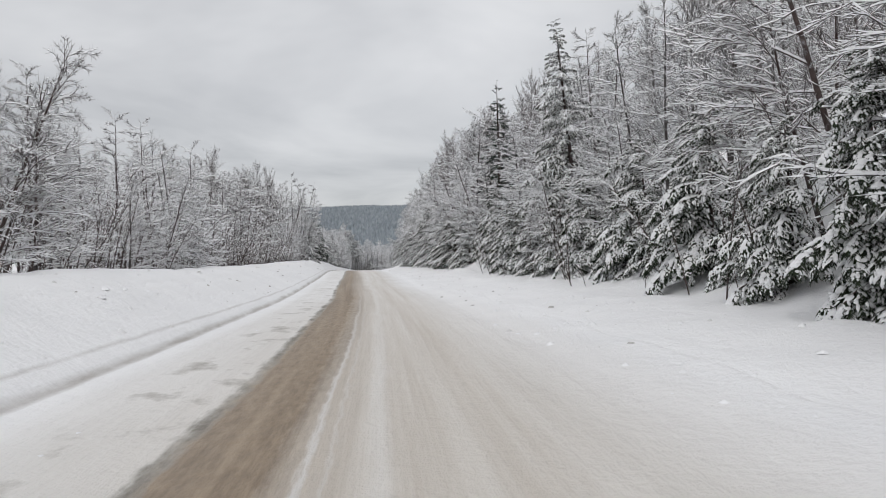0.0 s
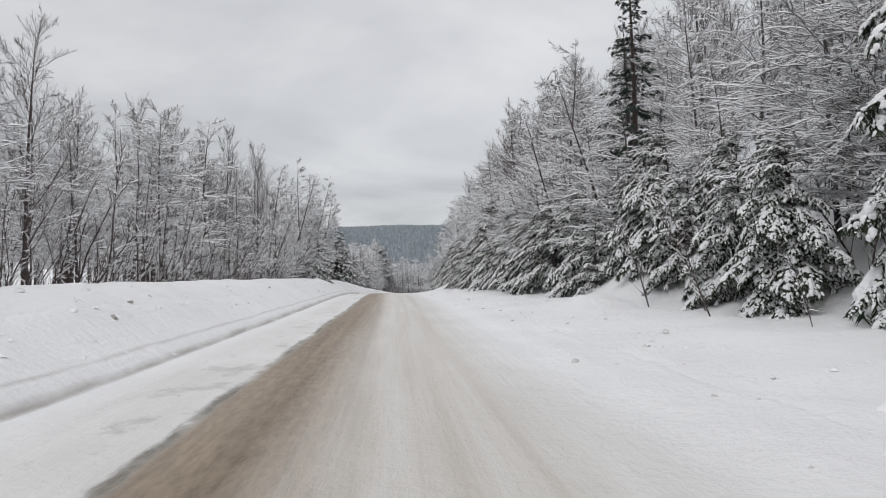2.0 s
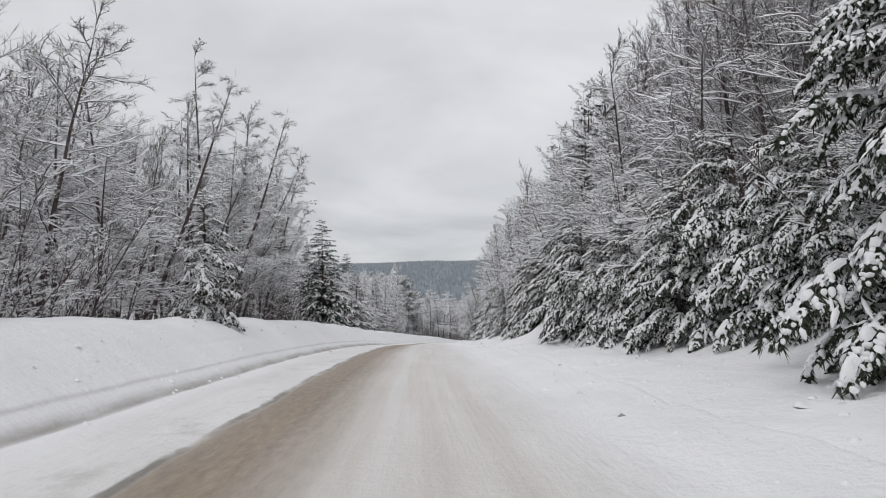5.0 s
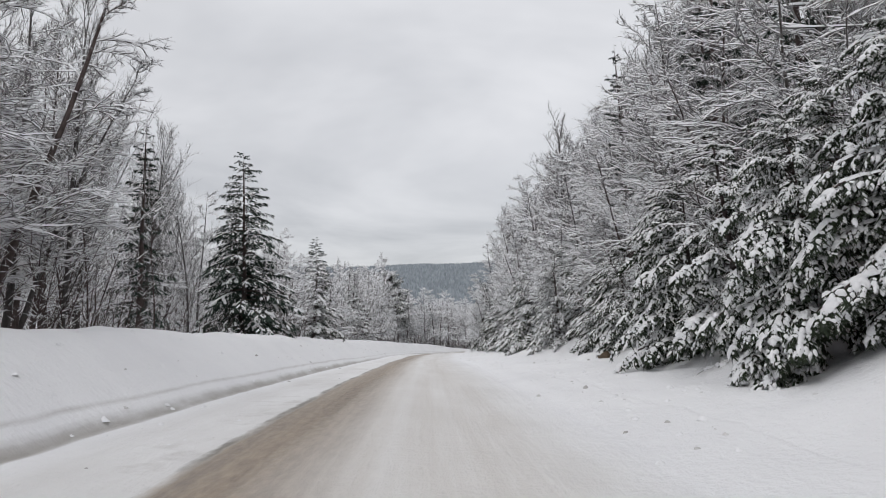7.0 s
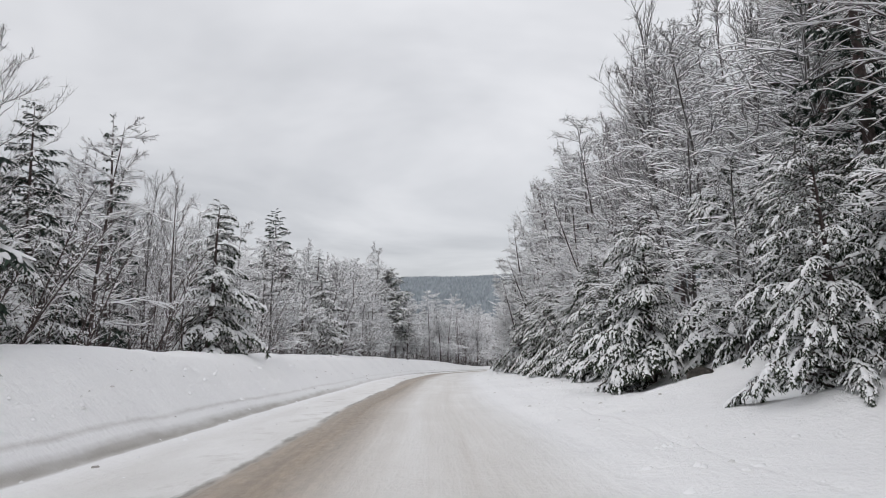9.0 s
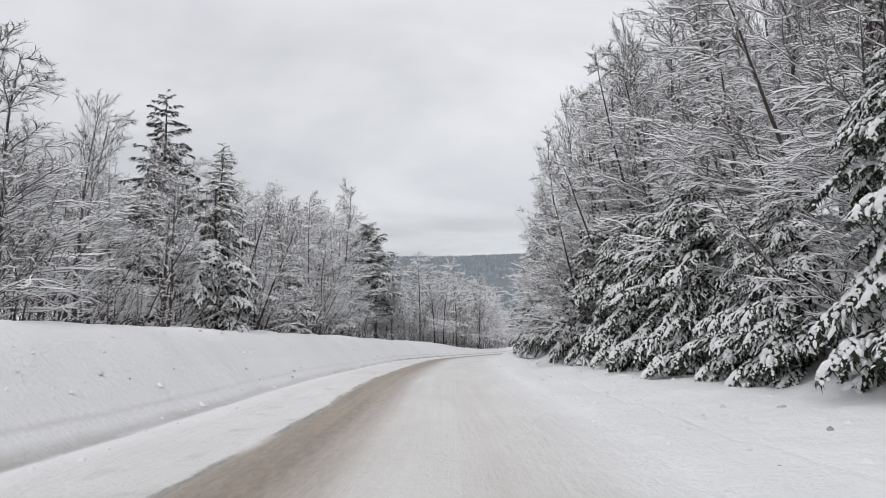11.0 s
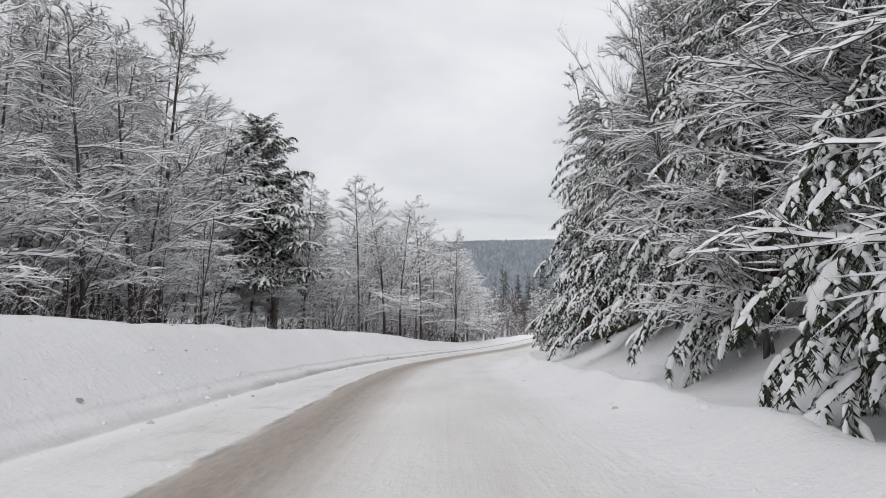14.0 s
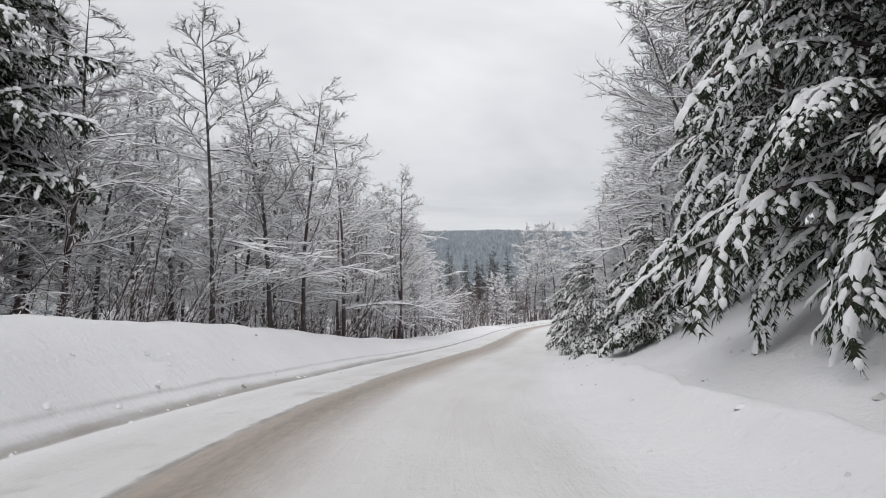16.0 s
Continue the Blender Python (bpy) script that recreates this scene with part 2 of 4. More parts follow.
def clod_mat():
    m, n, l, b = material("snow_clods", 0.85)
    g = n.new("ShaderNodeNewGeometry")
    l.new(ramp(n, l, g.outputs["Random Per Island"], [(0.0, (0.30, 0.28, 0.26)), (0.10, (0.66, 0.65, 0.64)), (0.3, (0.84, 0.84, 0.85)), (1.0, (0.88, 0.88, 0.89))]), b.inputs["Base Color"])
    return m


def hazed_far_forest():
    m, n, l, b = material("hazed_far_forest", 0.95)
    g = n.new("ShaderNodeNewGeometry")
    # the blue-grey haze of the distance is put into these base colours
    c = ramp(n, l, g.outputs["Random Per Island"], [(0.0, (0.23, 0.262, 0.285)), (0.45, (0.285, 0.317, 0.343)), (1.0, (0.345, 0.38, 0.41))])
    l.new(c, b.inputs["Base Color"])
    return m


SNOW, ROAD, LOAD = snow_ground(), road_snow(), snow_load()
BARK_GREY = bark("grey_bark", (0.042, 0.037, 0.035), (0.145, 0.132, 0.127))
BARK_BROWN = bark("brown_bark", (0.040, 0.029, 0.027), (0.145, 0.112, 0.105))
NEEDLE = needles("hemlock_needles", (0.016, 0.026, 0.014), (0.042, 0.056, 0.028))
NEEDLE_SPRUCE = needles("spruce_needles", (0.014, 0.028, 0.020), (0.04, 0.065, 0.045), 0.12)
ROCK, FAR = rock_mat("dark_rock", (0.02, 0.018, 0.016), (0.05, 0.043, 0.037), (0.15, 0.135, 0.12)), hazed_far_forest()
ROCK_BROWN = rock_mat("brown_rock", (0.035, 0.026, 0.02), (0.12, 0.085, 0.06), (0.24, 0.18, 0.13))
CLOD = clod_mat()


# ---- the lie of the land: centreline of the road, knots of (y, x, z) ----
KNOTS = [
    (-90, 9.2, 0.3), (-40, 3.7, 0.15), (0, 0.0, 0.0), (14, -1.3, -0.08), (28, -2.8, -0.16), (42, -4.6, -0.13),
    (56, -6.3, 0.0), (69, -8.0, 0.1), (82, -9.8, 0.12), (95, -11.5, 0.08), (108, -13.0, -0.1), (121, -14.4, -0.43),
    (133, -15.7, -0.82), (144, -17.0, -1.22), (156, -17.9, -1.58), (167, -18.8, -1.9), (179, -19.3, -2.3), (191, -19.65, -2.73),
    (203, -19.85, -3.24), (209, -19.75, -3.5), (216, -18.9, -3.76), (225, -16.7, -4.05), (239, -12.5, -4.44), (254, -8.6, -4.75),
    (274, -3.0, -5.02), (286, 2.3, -5.1), (298, 9.5, -5.2), (310, 19.0, -5.2), (330, 38.0, -5.3), (360, 70.0, -5.3), (420, 140.0, -5.3),
]


def smooth_curve(col):
    """A dense Catmull-Rom curve through the knots, sampled every half metre."""
    k = np.array(KNOTS, float)
    y, v = k[:, 0], k[:, col]
    d = np.gradient(v, y)
    ys = np.arange(y[0], y[-1] + 0.25, 0.5)
    i = np.clip(np.searchsorted(y, ys, "right") - 1, 0, len(y) - 2)
    h = y[i + 1] - y[i]
    t = (ys - y[i]) / h
    vs = (2 * t**3 - 3 * t**2 + 1) * v[i] + (t**3 - 2 * t**2 + t) * h * d[i] + (3 * t**2 - 2 * t**3) * v[i + 1] + (t**3 - t**2) * h * d[i + 1]
    return ys, vs


CY, CX = smooth_curve(1)
CZ = smooth_curve(2)[1]


def cx(y):
    return np.interp(y, CY, CX)


def rz(y):
    return np.interp(y, CY, CZ)


def lean(y):
    """1 / cos of the road's heading, to turn metres across into x."""
    return np.sqrt(1 + ((cx(np.asarray(y) + 2) - cx(np.asarray(y) - 2)) / 4) ** 2)


def step(v, a, b):
    t = np.clip((np.asarray(v, float) - a) / (b - a), 0, 1)
    return t * t * (3 - 2 * t)


def wave(x, y, size, seed=0.0):
    """Cheap smooth noise of about -1..1, made of a few crossed waves."""
    a, b = x / size, y / size
    return (np.sin(a * 1.7 + 1.3 * np.sin(b * 1.1 + seed) + seed) + np.sin(b * 2.3 - 1.1 * np.sin(a * 1.9 - seed) + 2 * seed) + np.sin((a + b) * 1.3 + seed * 3 + np.sin(a - b))) / 3


def left_edge(y):
    return np.interp(y, [0, 45, 95, 230, 260], [-3.75, -4.3, -4.95, -4.95, -4.6])


# foot of the wooded slope, metres right of the centreline
FOOT_Y = [0, 10, 20, 35, 50, 57, 63, 75, 90, 105, 115, 122, 135, 150, 168, 175, 182, 190, 205, 222]
FOOT_U = [7.0, 7.4, 8.2, 9.0, 8.6, 7.8, 6.5, 6.6, 6.2, 5.4, 6.3, 6.9, 7.3, 6.9, 6.6, 5.3, 4.7, 4.6, 4.6, 3.9]


def hill_foot(y):
    return np.interp(y, FOOT_Y, FOOT_U)


def height(u, y):
    """Height of the snow surface at u metres right of the road's centreline."""
    u, y = np.broadcast_arrays(np.asarray(u, float), np.asarray(y, float))
    base = rz(y)
    le, hf = left_edge(y), hill_foot(y)
    top = np.interp(y, [0, 60, 95, 130, 170, 190, 218, 224, 228, 233, 238, 245, 260, 280], [1.46, 1.42, 1.62, 1.8, 1.85, 1.9, 1.85, 1.65, 1.42, 1.08, 0.74, 0.45, 0.22, 0.16])
    a = le - u
    run = 7.3 + le + 0.4
    lip = np.interp(y, [0, 125, 155], [0.09, 0.10, 0.03])
    left = lip * step(a, -0.06, 0.30) + (top - lip) * np.sin(np.clip(a / run, 0, 1) * np.pi / 2) ** 1.25
    left = left - 0.45 * step(u, -8.2, -11.0) + 0.02 * np.clip(-u - 30, 0, 200)
    rh = np.interp(y, [0, 60, 150, 185, 210], [0.22, 0.26, 0.24, 0.22, 0.24])
    right = 0.07 * step(u, 2.5, 3.0) + rh * step(u, 2.9, hf - 0.4)
    rise = np.clip(u - hf, 0, 9)
    slope = 0.62 * rise**2 / (rise + 1.2) + 0.30 * np.clip(u - hf - 9, 0, 60) + 0.05 * np.clip(u - hf - 69, 0, 300)
    # ridge thrown up by the plough, with a hollow behind it
    right = right + np.exp(-(((u - 3.75) / 0.42) ** 2)) * (0.22 + 0.10 * wave(u, y, 0.8, 6.0)) * step(y, 176, 186) * (1 - step(y, 214, 224))
    right = right + slope * (1 - step(y, 262, 330))
    # ruts and roughness
    lumps = wave(u, y, 0.9, 1.0) * 0.07 + wave(u, y, 0.37, 2.0) * 0.042 + wave(u, y, 2.7, 3.0) * 0.08
    off = np.maximum(step(-u, -le + 0.3, -le + 1.6), step(u, 3.0, 4.4))
    rut = -0.025 * np.exp(-((u + 1.6) / 0.45) ** 2) - 0.018 * np.exp(-((u - 0.9) / 0.35) ** 2) + 0.012 * np.exp(-((u + 0.2) / 0.2) ** 2)
    return base + left + right + lumps * off + rut + 0.008 * wave(u, y, 0.5, 4.0)


# snow-covered humps under the trees: x, y, height, radius
MOUNDS = [(4.2, 55.0, 1.1, 2.0), (-7.4, 133.0, 0.7, 1.8), (-8.4, 138.6, 0.8, 2.0), (-7.0, 122.5, 0.4, 1.3), (-5.8, 103.4, 0.8, 1.5), (-12.6, 203.0, 0.5, 1.6), (1.2, 52.0, 0.4, 1.2), (-3.6, 108.5, 0.5, 1.4)]


def terrain(x, y):
    """Height at a place of the plan, with the valley and the far ridge."""
    u = (x - cx(y)) / lean(y)
    z = height(u, y)
    far = step(y, 330, 420)
    z = z * (1 - far) + (-5.3) * far
    ridge = 96 * step(y, 560, 1180) * (1 + 0.03 * np.sin(x / 130 + 0.6) - x * 0.00012) + 3.0 * wave(x, y, 60, 5.0) * step(y, 500, 700)
    spur = 15 * np.exp(-(((x + 95) / 55) ** 2)) * np.exp(-(((y - 520) / 70) ** 2))
    for bx, by, bh, br in MOUNDS:
        z = z + bh * np.exp(-(((x - bx) ** 2 + (y - by) ** 2) / br**2))
    return z + ridge + spur


def place(u, y):
    return float(cx(y) + u * lean(y)), float(y)


# ---- mesh helpers ----
def mesh_from(name, verts, faces, mat, smooth=False):
    me = bpy.data.meshes.new(name)
    me.from_pydata([tuple(v) for v in verts], [], [tuple(f) for f in faces])
    me.materials.append(mat)
    if smooth:
        me.polygons.foreach_set("use_smooth", [True] * len(me.polygons))
    me.update()
    return me


def part(name, me, parent, label=""):
    ob = new(name, me)
    ob.parent = parent
    return tagged(ob, label)


class Buf:
    """Collects vertices and faces of one mesh."""

    def __init__(self):
        self.v, self.f, self.n = [], [], 0

    def add(self, v, f):
        self.v.append(np.asarray(v, float).reshape(-1, 3))
        self.f += [tuple(i + self.n for i in q) for q in f]
        self.n += len(self.v[-1])

    def put(self, other, m, shift):
        """Another buffer's mesh, turned by the 3 x 3 matrix m and moved."""
        if other.n:
            self.add(other.verts() @ m.T + shift, other.f)

    def verts(self):
        return np.concatenate(self.v) if self.v else np.zeros((0, 3))

    def mesh(self, name, mat, smooth=False):
        return mesh_from(name, self.verts(), self.f, mat, smooth)


def turn_z(a):
    c, s = math.cos(a), math.sin(a)
    return np.array([[c, -s, 0], [s, c, 0], [0, 0, 1.0]])


def tube(buf, pts, radii, sides):
    """A tapered tube along pts that ends in a point."""
    pts = np.asarray(pts, float)
    d = np.gradient(pts, axis=0)
    d /= np.linalg.norm(d, axis=1)[:, None] + 1e-9
    ref = np.array([0, 0, 1.0]) if abs(d[:, 2]).mean() < 0.8 else np.array([1.0, 0, 0])
    a = np.cross(d, ref)
    a /= np.linalg.norm(a, axis=1)[:, None] + 1e-9
    b = np.cross(d, a)
    ang = np.arange(sides) * 2 * np.pi / sides
    n = len(pts) - 1
    ring = pts[:n, None] + np.asarray(radii)[:n, None, None] * (np.cos(ang)[None, :, None] * a[:n, None] + np.sin(ang)[None, :, None] * b[:n, None])
    f = []
    for i in range(n - 1):
        for k in range(sides):
            j = (k + 1) % sides
            f.append((i * sides + k, i * sides + j, (i + 1) * sides + j, (i + 1) * sides + k))
    for k in range(sides):
        f.append(((n - 1) * sides + k, (n - 1) * sides + (k + 1) % sides, n * sides))
    buf.add(np.concatenate([ring.reshape(-1, 3), pts[n:]]), f)


def snow_line(buf, pts, radii, rng, width=1.0, thick=1.0):
    """Snow lying along the top of a branch: a ridge of uneven height that thins out at the tip."""
    pts = np.asarray(pts, float)
    d = np.gradient(pts, axis=0)
    ln = np.linalg.norm(d, axis=1) + 1e-9
    flat = np.sqrt(np.clip(1 - (d[:, 2] / ln) ** 2, 0, 1))
    if flat.mean() < 0.4:
        return
    side = np.stack([-d[:, 1], d[:, 0], 0 * ln], 1)
    side /= np.linalg.norm(side, axis=1)[:, None] + 1e-9
    r = np.asarray(radii)[:, None]
    jit = rng.uniform(0.5, 1.35, (len(pts), 1)) * flat[:, None]
    w = (r * 1.0 + 0.010 * width) * np.clip(jit, 0.4, 1.2)
    hgt = (r * 0.6 + 0.024 * thick) * jit
    up = np.array([0, 0, 1.0])
    n = len(pts) - 1
    rows = np.stack([pts - side * w + up * r * 0.3, pts + up * (r * 0.6 + hgt), pts + side * w + up * r * 0.3], 1)[:n]
    f = []
    for i in range(n - 1):
        f.append((i * 3, i * 3 + 1, i * 3 + 4, i * 3 + 3))
        f.append((i * 3 + 1, i * 3 + 2, i * 3 + 5, i * 3 + 4))
    k = (n - 1) * 3
    f += [(k, k + 1, n * 3), (k + 1, k + 2, n * 3)]
    buf.add(np.concatenate([rows.reshape(-1, 3), pts[n:] + up * 0.008]), f)


def off_ground(p, low=1.0):
    """Branches that would dip to the ground level out above it."""
    z = p[:, 2]
    p[:, 2] = np.where(z < low, low + (z - low) * 0.12, z)
    return p


def curve_pts(rng, start, heading, length, n, lift, wobble):
    """A branch: it starts along heading and bends by lift (up is positive) on its way."""
    pts, d = [np.array(start, float)], np.array(heading, float)
    for _ in range(n):
        d = d + np.array([0, 0, lift / n]) + rng.normal(0, wobble, 3)
        d /= np.linalg.norm(d)
        pts.append(pts[-1] + d * length / n)
    return np.array(pts)


# ---- the ground: one sheet to the horizon ----
def graded(stops):
    """Positions from a list of (end, spacing), beginning with the start."""
    out = [stops[0]]
    for end, gap in stops[1:]:
        k = max(1, int(round((end - out[-1]) / gap)))
        out += list(np.linspace(out[-1], end, k + 1)[1:])
    return np.array(out)


def grid_faces(rows, cols):
    i = np.arange((rows - 1) * cols).reshape(rows - 1, cols)[:, :-1].ravel()
    return np.stack([i, i + 1, i + cols + 1, i + cols], 1)


def build_ground():
    us = graded([-1500, (-400, 220), (-120, 40), (-40, 10), (-14, 2), (-9, 0.6), (-3.4, 0.28), (3.0, 1.0), (8.5, 0.35), (20, 1.2), (60, 5), (160, 20), (400, 60), (1500, 220)])
    ys = graded([-400, (-90, 80), (-10, 8), (235, 0.6), (330, 2), (600, 20), (1300, 25), (2600, 260)])
    u, y = np.meshgrid(us, ys)
    x = cx(y) + u * lean(y)
    z = terrain(x, y)
    # the road is a strip of its own; the sheet passes just under it
    z -= 0.06 * step(u, -6.0, -5.8) * (1 - step(u, 3.7, 3.9)) * (1 - step(y, 385, 395)) * step(y, -86, -80)
    ob = new("ground", mesh_from("ground", np.stack([x, y, z], -1).reshape(-1, 3), grid_faces(len(ys), len(us)), SNOW, True))
    tagged(ob, "deep fresh snow over banks, forest floor and far hills", "ground", kind="structure")


def build_road():
    us = graded([-6.1, (-5.4, 0.2), (-3.6, 0.08), (3.4, 0.2), (4.0, 0.1)])
    ys = graded([-84, (-6, 3), (235, 0.6), (388, 1.5)])
    u, y = np.meshgrid(us, ys)
    x = cx(y) + u * lean(y)
    z = height(u, y) + 0.004
    z[:, 0] -= 0.05
    z[:, -1] -= 0.05
    me = mesh_from("road", np.stack([x, y, z], -1).reshape(-1, 3), grid_faces(len(ys), len(us)), ROAD, True)
    lay = me.uv_layers.new(name="lane")
    idx = np.zeros(len(me.loops), int)
    me.loops.foreach_get("vertex_index", idx)
    # the strip lies nearer the middle at first, and the dirty line follows the foot of the bank
    at_edge = step(-u, 3.0, 3.7)
    su = u + np.interp(y, [0, 45, 95], [-0.72, 0.0, 0.32]) * step(-u, -0.4, 1.2) * (1 - at_edge) + (-4.5 - left_edge(y)) * at_edge
    su = su.ravel()
    flat = np.stack([su[idx], y.ravel()[idx]], 1)
    lay.data.foreach_set("uv", flat.ravel())
    ob = new("road", me)
    tagged(ob, "snow-packed road with a sanded brown strip and wheel tracks", "road", kind="structure")


build_ground()
build_road()


# ---- trees ----
STYLES = {
    # lowest limb, elevation of limbs, length of limbs, bend, share of limbs that reach for the road
    "edge": (0.14, (0.22, 0.75), 0.44, -0.40, 0.72),
    "edge_tall": (0.22, (0.25, 0.80), 0.24, -0.30, 0.6),
    "layered": (0.16, (0.15, 0.70), 0.36, -0.15, 0.25),
    "upright": (0.14, (0.60, 1.22), 0.40, 0.30, 0.0),
}


def fan(wood, snow, rng, p, ln, count, r, style):
    """Fine twigs along a branch, each a slim pyramid, most with a ridge of snow on its back."""
    up = style == "upright"
    g = rng.uniform(0.12, 1.0, count) * (len(p) - 1)
    j = np.minimum(g.astype(int), len(p) - 2)
    d = p[j + 1] - p[j]
    base = p[j] + d * (g - j)[:, None]
    d = d / np.linalg.norm(d, axis=1)[:, None]
    h = d * 0.8 + rng.normal(0, 0.62, (count, 3)) * np.array([1, 1, 0.7]) + np.array([0, 0, 0.45 if up else 0.10])
    h /= np.linalg.norm(h, axis=1)[:, None]
    tip = base + h * (ln * rng.uniform(0.10, 0.36, count) + 0.12)[:, None]
    side = np.stack([-h[:, 1], h[:, 0], 0 * h[:, 0]], 1)
    side /= np.linalg.norm(side, axis=1)[:, None] + 1e-6
    top = np.cross(h, side)
    v = np.stack([base - side * r, base + side * r, base + top * r * 1.6, tip], 1)
    wood.add(v.reshape(-1, 3), [f for i in range(count) for f in ((4 * i, 4 * i + 1, 4 * i + 3), (4 * i + 1, 4 * i + 2, 4 * i + 3), (4 * i + 2, 4 * i, 4 * i + 3))])
    load = [i for i in range(count) if abs(h[i, 2]) < 0.75 and rng.uniform(0, 1) < (0.62 if up else 0.80)]
    if not load:
        return
    z = np.array([0, 0, 1.0])
    w = r * 0.8 + (0.015 if style == "layered" else 0.0085 if up else 0.012)
    b2 = base[load] + (tip - base)[load] * 0.12
    q = np.stack([b2 - side[load] * w, b2 + z * w * 2.2, b2 + side[load] * w, base[load] + (tip - base)[load] * 0.9 + z * 0.006], 1)
    snow.add(q.reshape(-1, 3), [f for i in range(len(load)) for f in ((4 * i, 4 * i + 1, 4 * i + 3), (4 * i + 1, 4 * i + 2, 4 * i + 3))])


def bare_meshes(seed, tall, style, limbs, subs, twigs, stout=1.0):
    """Trunk, branches and the snow on them; limbs of an edge tree reach out to -x, where the road's light is."""
    rng = np.random.default_rng(seed)
    trunk, wood, snow = Buf(), Buf(), Buf()
    low, (e0, e1), reach, bend, biased = STYLES[style]
    stems = 1 if not style.startswith("edge") else 2
    n2 = 4 if style.startswith("edge") else 3
    for s in range(stems):
        tip = tall * (1 if s == 0 else rng.uniform(0.55, 0.8))
        head = np.array([rng.normal(0, 0.05), rng.normal(0, 0.05), 1.0])
        if style.startswith("edge"):
            head = np.array([-0.12 + rng.normal(0, 0.10), rng.normal(0, 0.14), 1.0])
        k = 8
        pts = curve_pts(rng, (rng.normal(0, 0.25) * s, rng.normal(0, 0.25) * s, -0.5), head / np.linalg.norm(head), tip + 0.5, k, 0.06, 0.035)
        rad = (tall * 0.0068 + 0.025) * (0.7 if s else 1) * (1 - np.linspace(0, 0.93, k + 1)) + 0.006
        tube(trunk, pts, rad, 6)
        count = int(limbs / stems * (1.0 if s == 0 else 0.9) + 0.5)
        for i in range(count):
            q = low + (0.98 - low) * ((i + rng.uniform(0, 1)) / count)
            g = q * k
            j = min(int(g), k - 1)
            base = pts[j] + (pts[j + 1] - pts[j]) * (g - j)
            az = i * 2.4 + rng.normal(0, 0.5)
            if rng.uniform(0, 1) < biased:
                az = math.pi + rng.normal(0, 0.62)
            elev = rng.uniform(e0, e1) + 0.55 * max(0, q - 0.65)
            ln = tall * reach * (1.10 - q * 0.85) * rng.uniform(0.6, 1.25)
            hd = np.array([math.cos(az) * math.cos(elev), math.sin(az) * math.cos(elev), math.sin(elev)])
            n1 = 6
            p1 = curve_pts(rng, base, hd, ln, n1, bend + rng.normal(0, 0.15), 0.09 if style == "upright" else 0.13)
            p1 = off_ground(p1) if base[2] > 1.0 else p1
            r1 = np.linspace(min(rad[j] * 0.55 + 0.004, ln * 0.005 + 0.004), 0.006, n1 + 1) * (0.5 + 0.5 * stout)
            tube(wood, p1, r1, 3)
            heap = 2.0 if style == "layered" else 1.3 if style == "upright" else 1.5
            snow_line(snow, p1, r1, rng, 1.3 * stout * heap, 1.2 * stout * heap)
            for c in range(subs):
                w = 0.12 + 0.86 * (c + rng.uniform(0, 1)) / subs
                j2 = min(int(w * n1), n1 - 1)
                b2 = p1[j2] + (p1[j2 + 1] - p1[j2]) * (w * n1 - j2)
                dd = p1[j2 + 1] - p1[j2]
                dd /= np.linalg.norm(dd)
                sd = np.array([-dd[1], dd[0], 0]) / (math.hypot(dd[0], dd[1]) + 1e-6)
                h2 = dd + sd * (1 if c % 2 else -1) * rng.uniform(0.35, 1.0) + np.array([0, 0, rng.normal(0.10, 0.22) + (0.3 if style == "upright" else 0)])
                h2 /= np.linalg.norm(h2)
                l2 = ln * (0.62 - 0.38 * w) * rng.uniform(0.6, 1.25)
                p2 = off_ground(curve_pts(rng, b2, h2, l2, n2, bend * 0.7, 0.17), 0.9)
                r2 = np.linspace(0.0085, 0.0042, n2 + 1) * stout
                tube(wood, p2, r2, 3)
                if style != "upright" or c % 3:
                    snow_line(snow, p2, r2, rng, 0.95 * stout * heap, 0.9 * stout * heap)
                fan(wood, snow, rng, p2, l2, twigs, 0.0046 * stout, style)
            fan(wood, snow, rng, p1, ln * 0.45, twigs, 0.0050 * stout, style)
        fan(wood, snow, rng, pts[k // 2:], tall * 0.10, twigs * 2, 0.007 * stout, style)
    return trunk, wood, snow


def bare_tree(meshes, brown, label):
    t, w, s = meshes
    b = BARK_BROWN if brown else BARK_GREY
    ob = new("bare_tree")
    tagged(ob, label, "tree", "bare roadside trees")
    part("trunk", t.mesh("trunk", b, True), ob)
    tagged(part("crown", w.mesh("crown", b), ob, "bare branches and twigs"), kind="stuff")
    tagged(part("snow", s.mesh("snow", LOAD, True), ob, "white snow lying along the branches"), kind="stuff")
    return ob


def roll(buf, p, wide, high, out):
    """A tapered rounded ridge along the stations p, closed to a point at its end."""
    k = len(p)
    d = np.gradient(p, axis=0)
    d /= np.linalg.norm(d, axis=1)[:, None]
    s = np.cross(d, np.array([0, 0, 1.0]) + 0.6 * out)
    s /= np.linalg.norm(s, axis=1)[:, None] + 1e-9
    up = np.cross(s, d)
    v = np.stack([p - s * wide[:, None] - up * (0.3 * high)[:, None], p + up * high[:, None], p + s * wide[:, None] - up * (0.3 * high)[:, None]], 1)
    v = np.concatenate([v.reshape(-1, 3), [p[-1] + d[-1] * wide[-1] * 0.9]])
    f = [(i * 3 + c, i * 3 + c + 1, i * 3 + c + 4, i * 3 + c + 3) for i in range(k - 1) for c in range(2)]
    f += [((k - 1) * 3 + c, (k - 1) * 3 + c + 1, k * 3) for c in range(2)]
    buf.add(v, f)


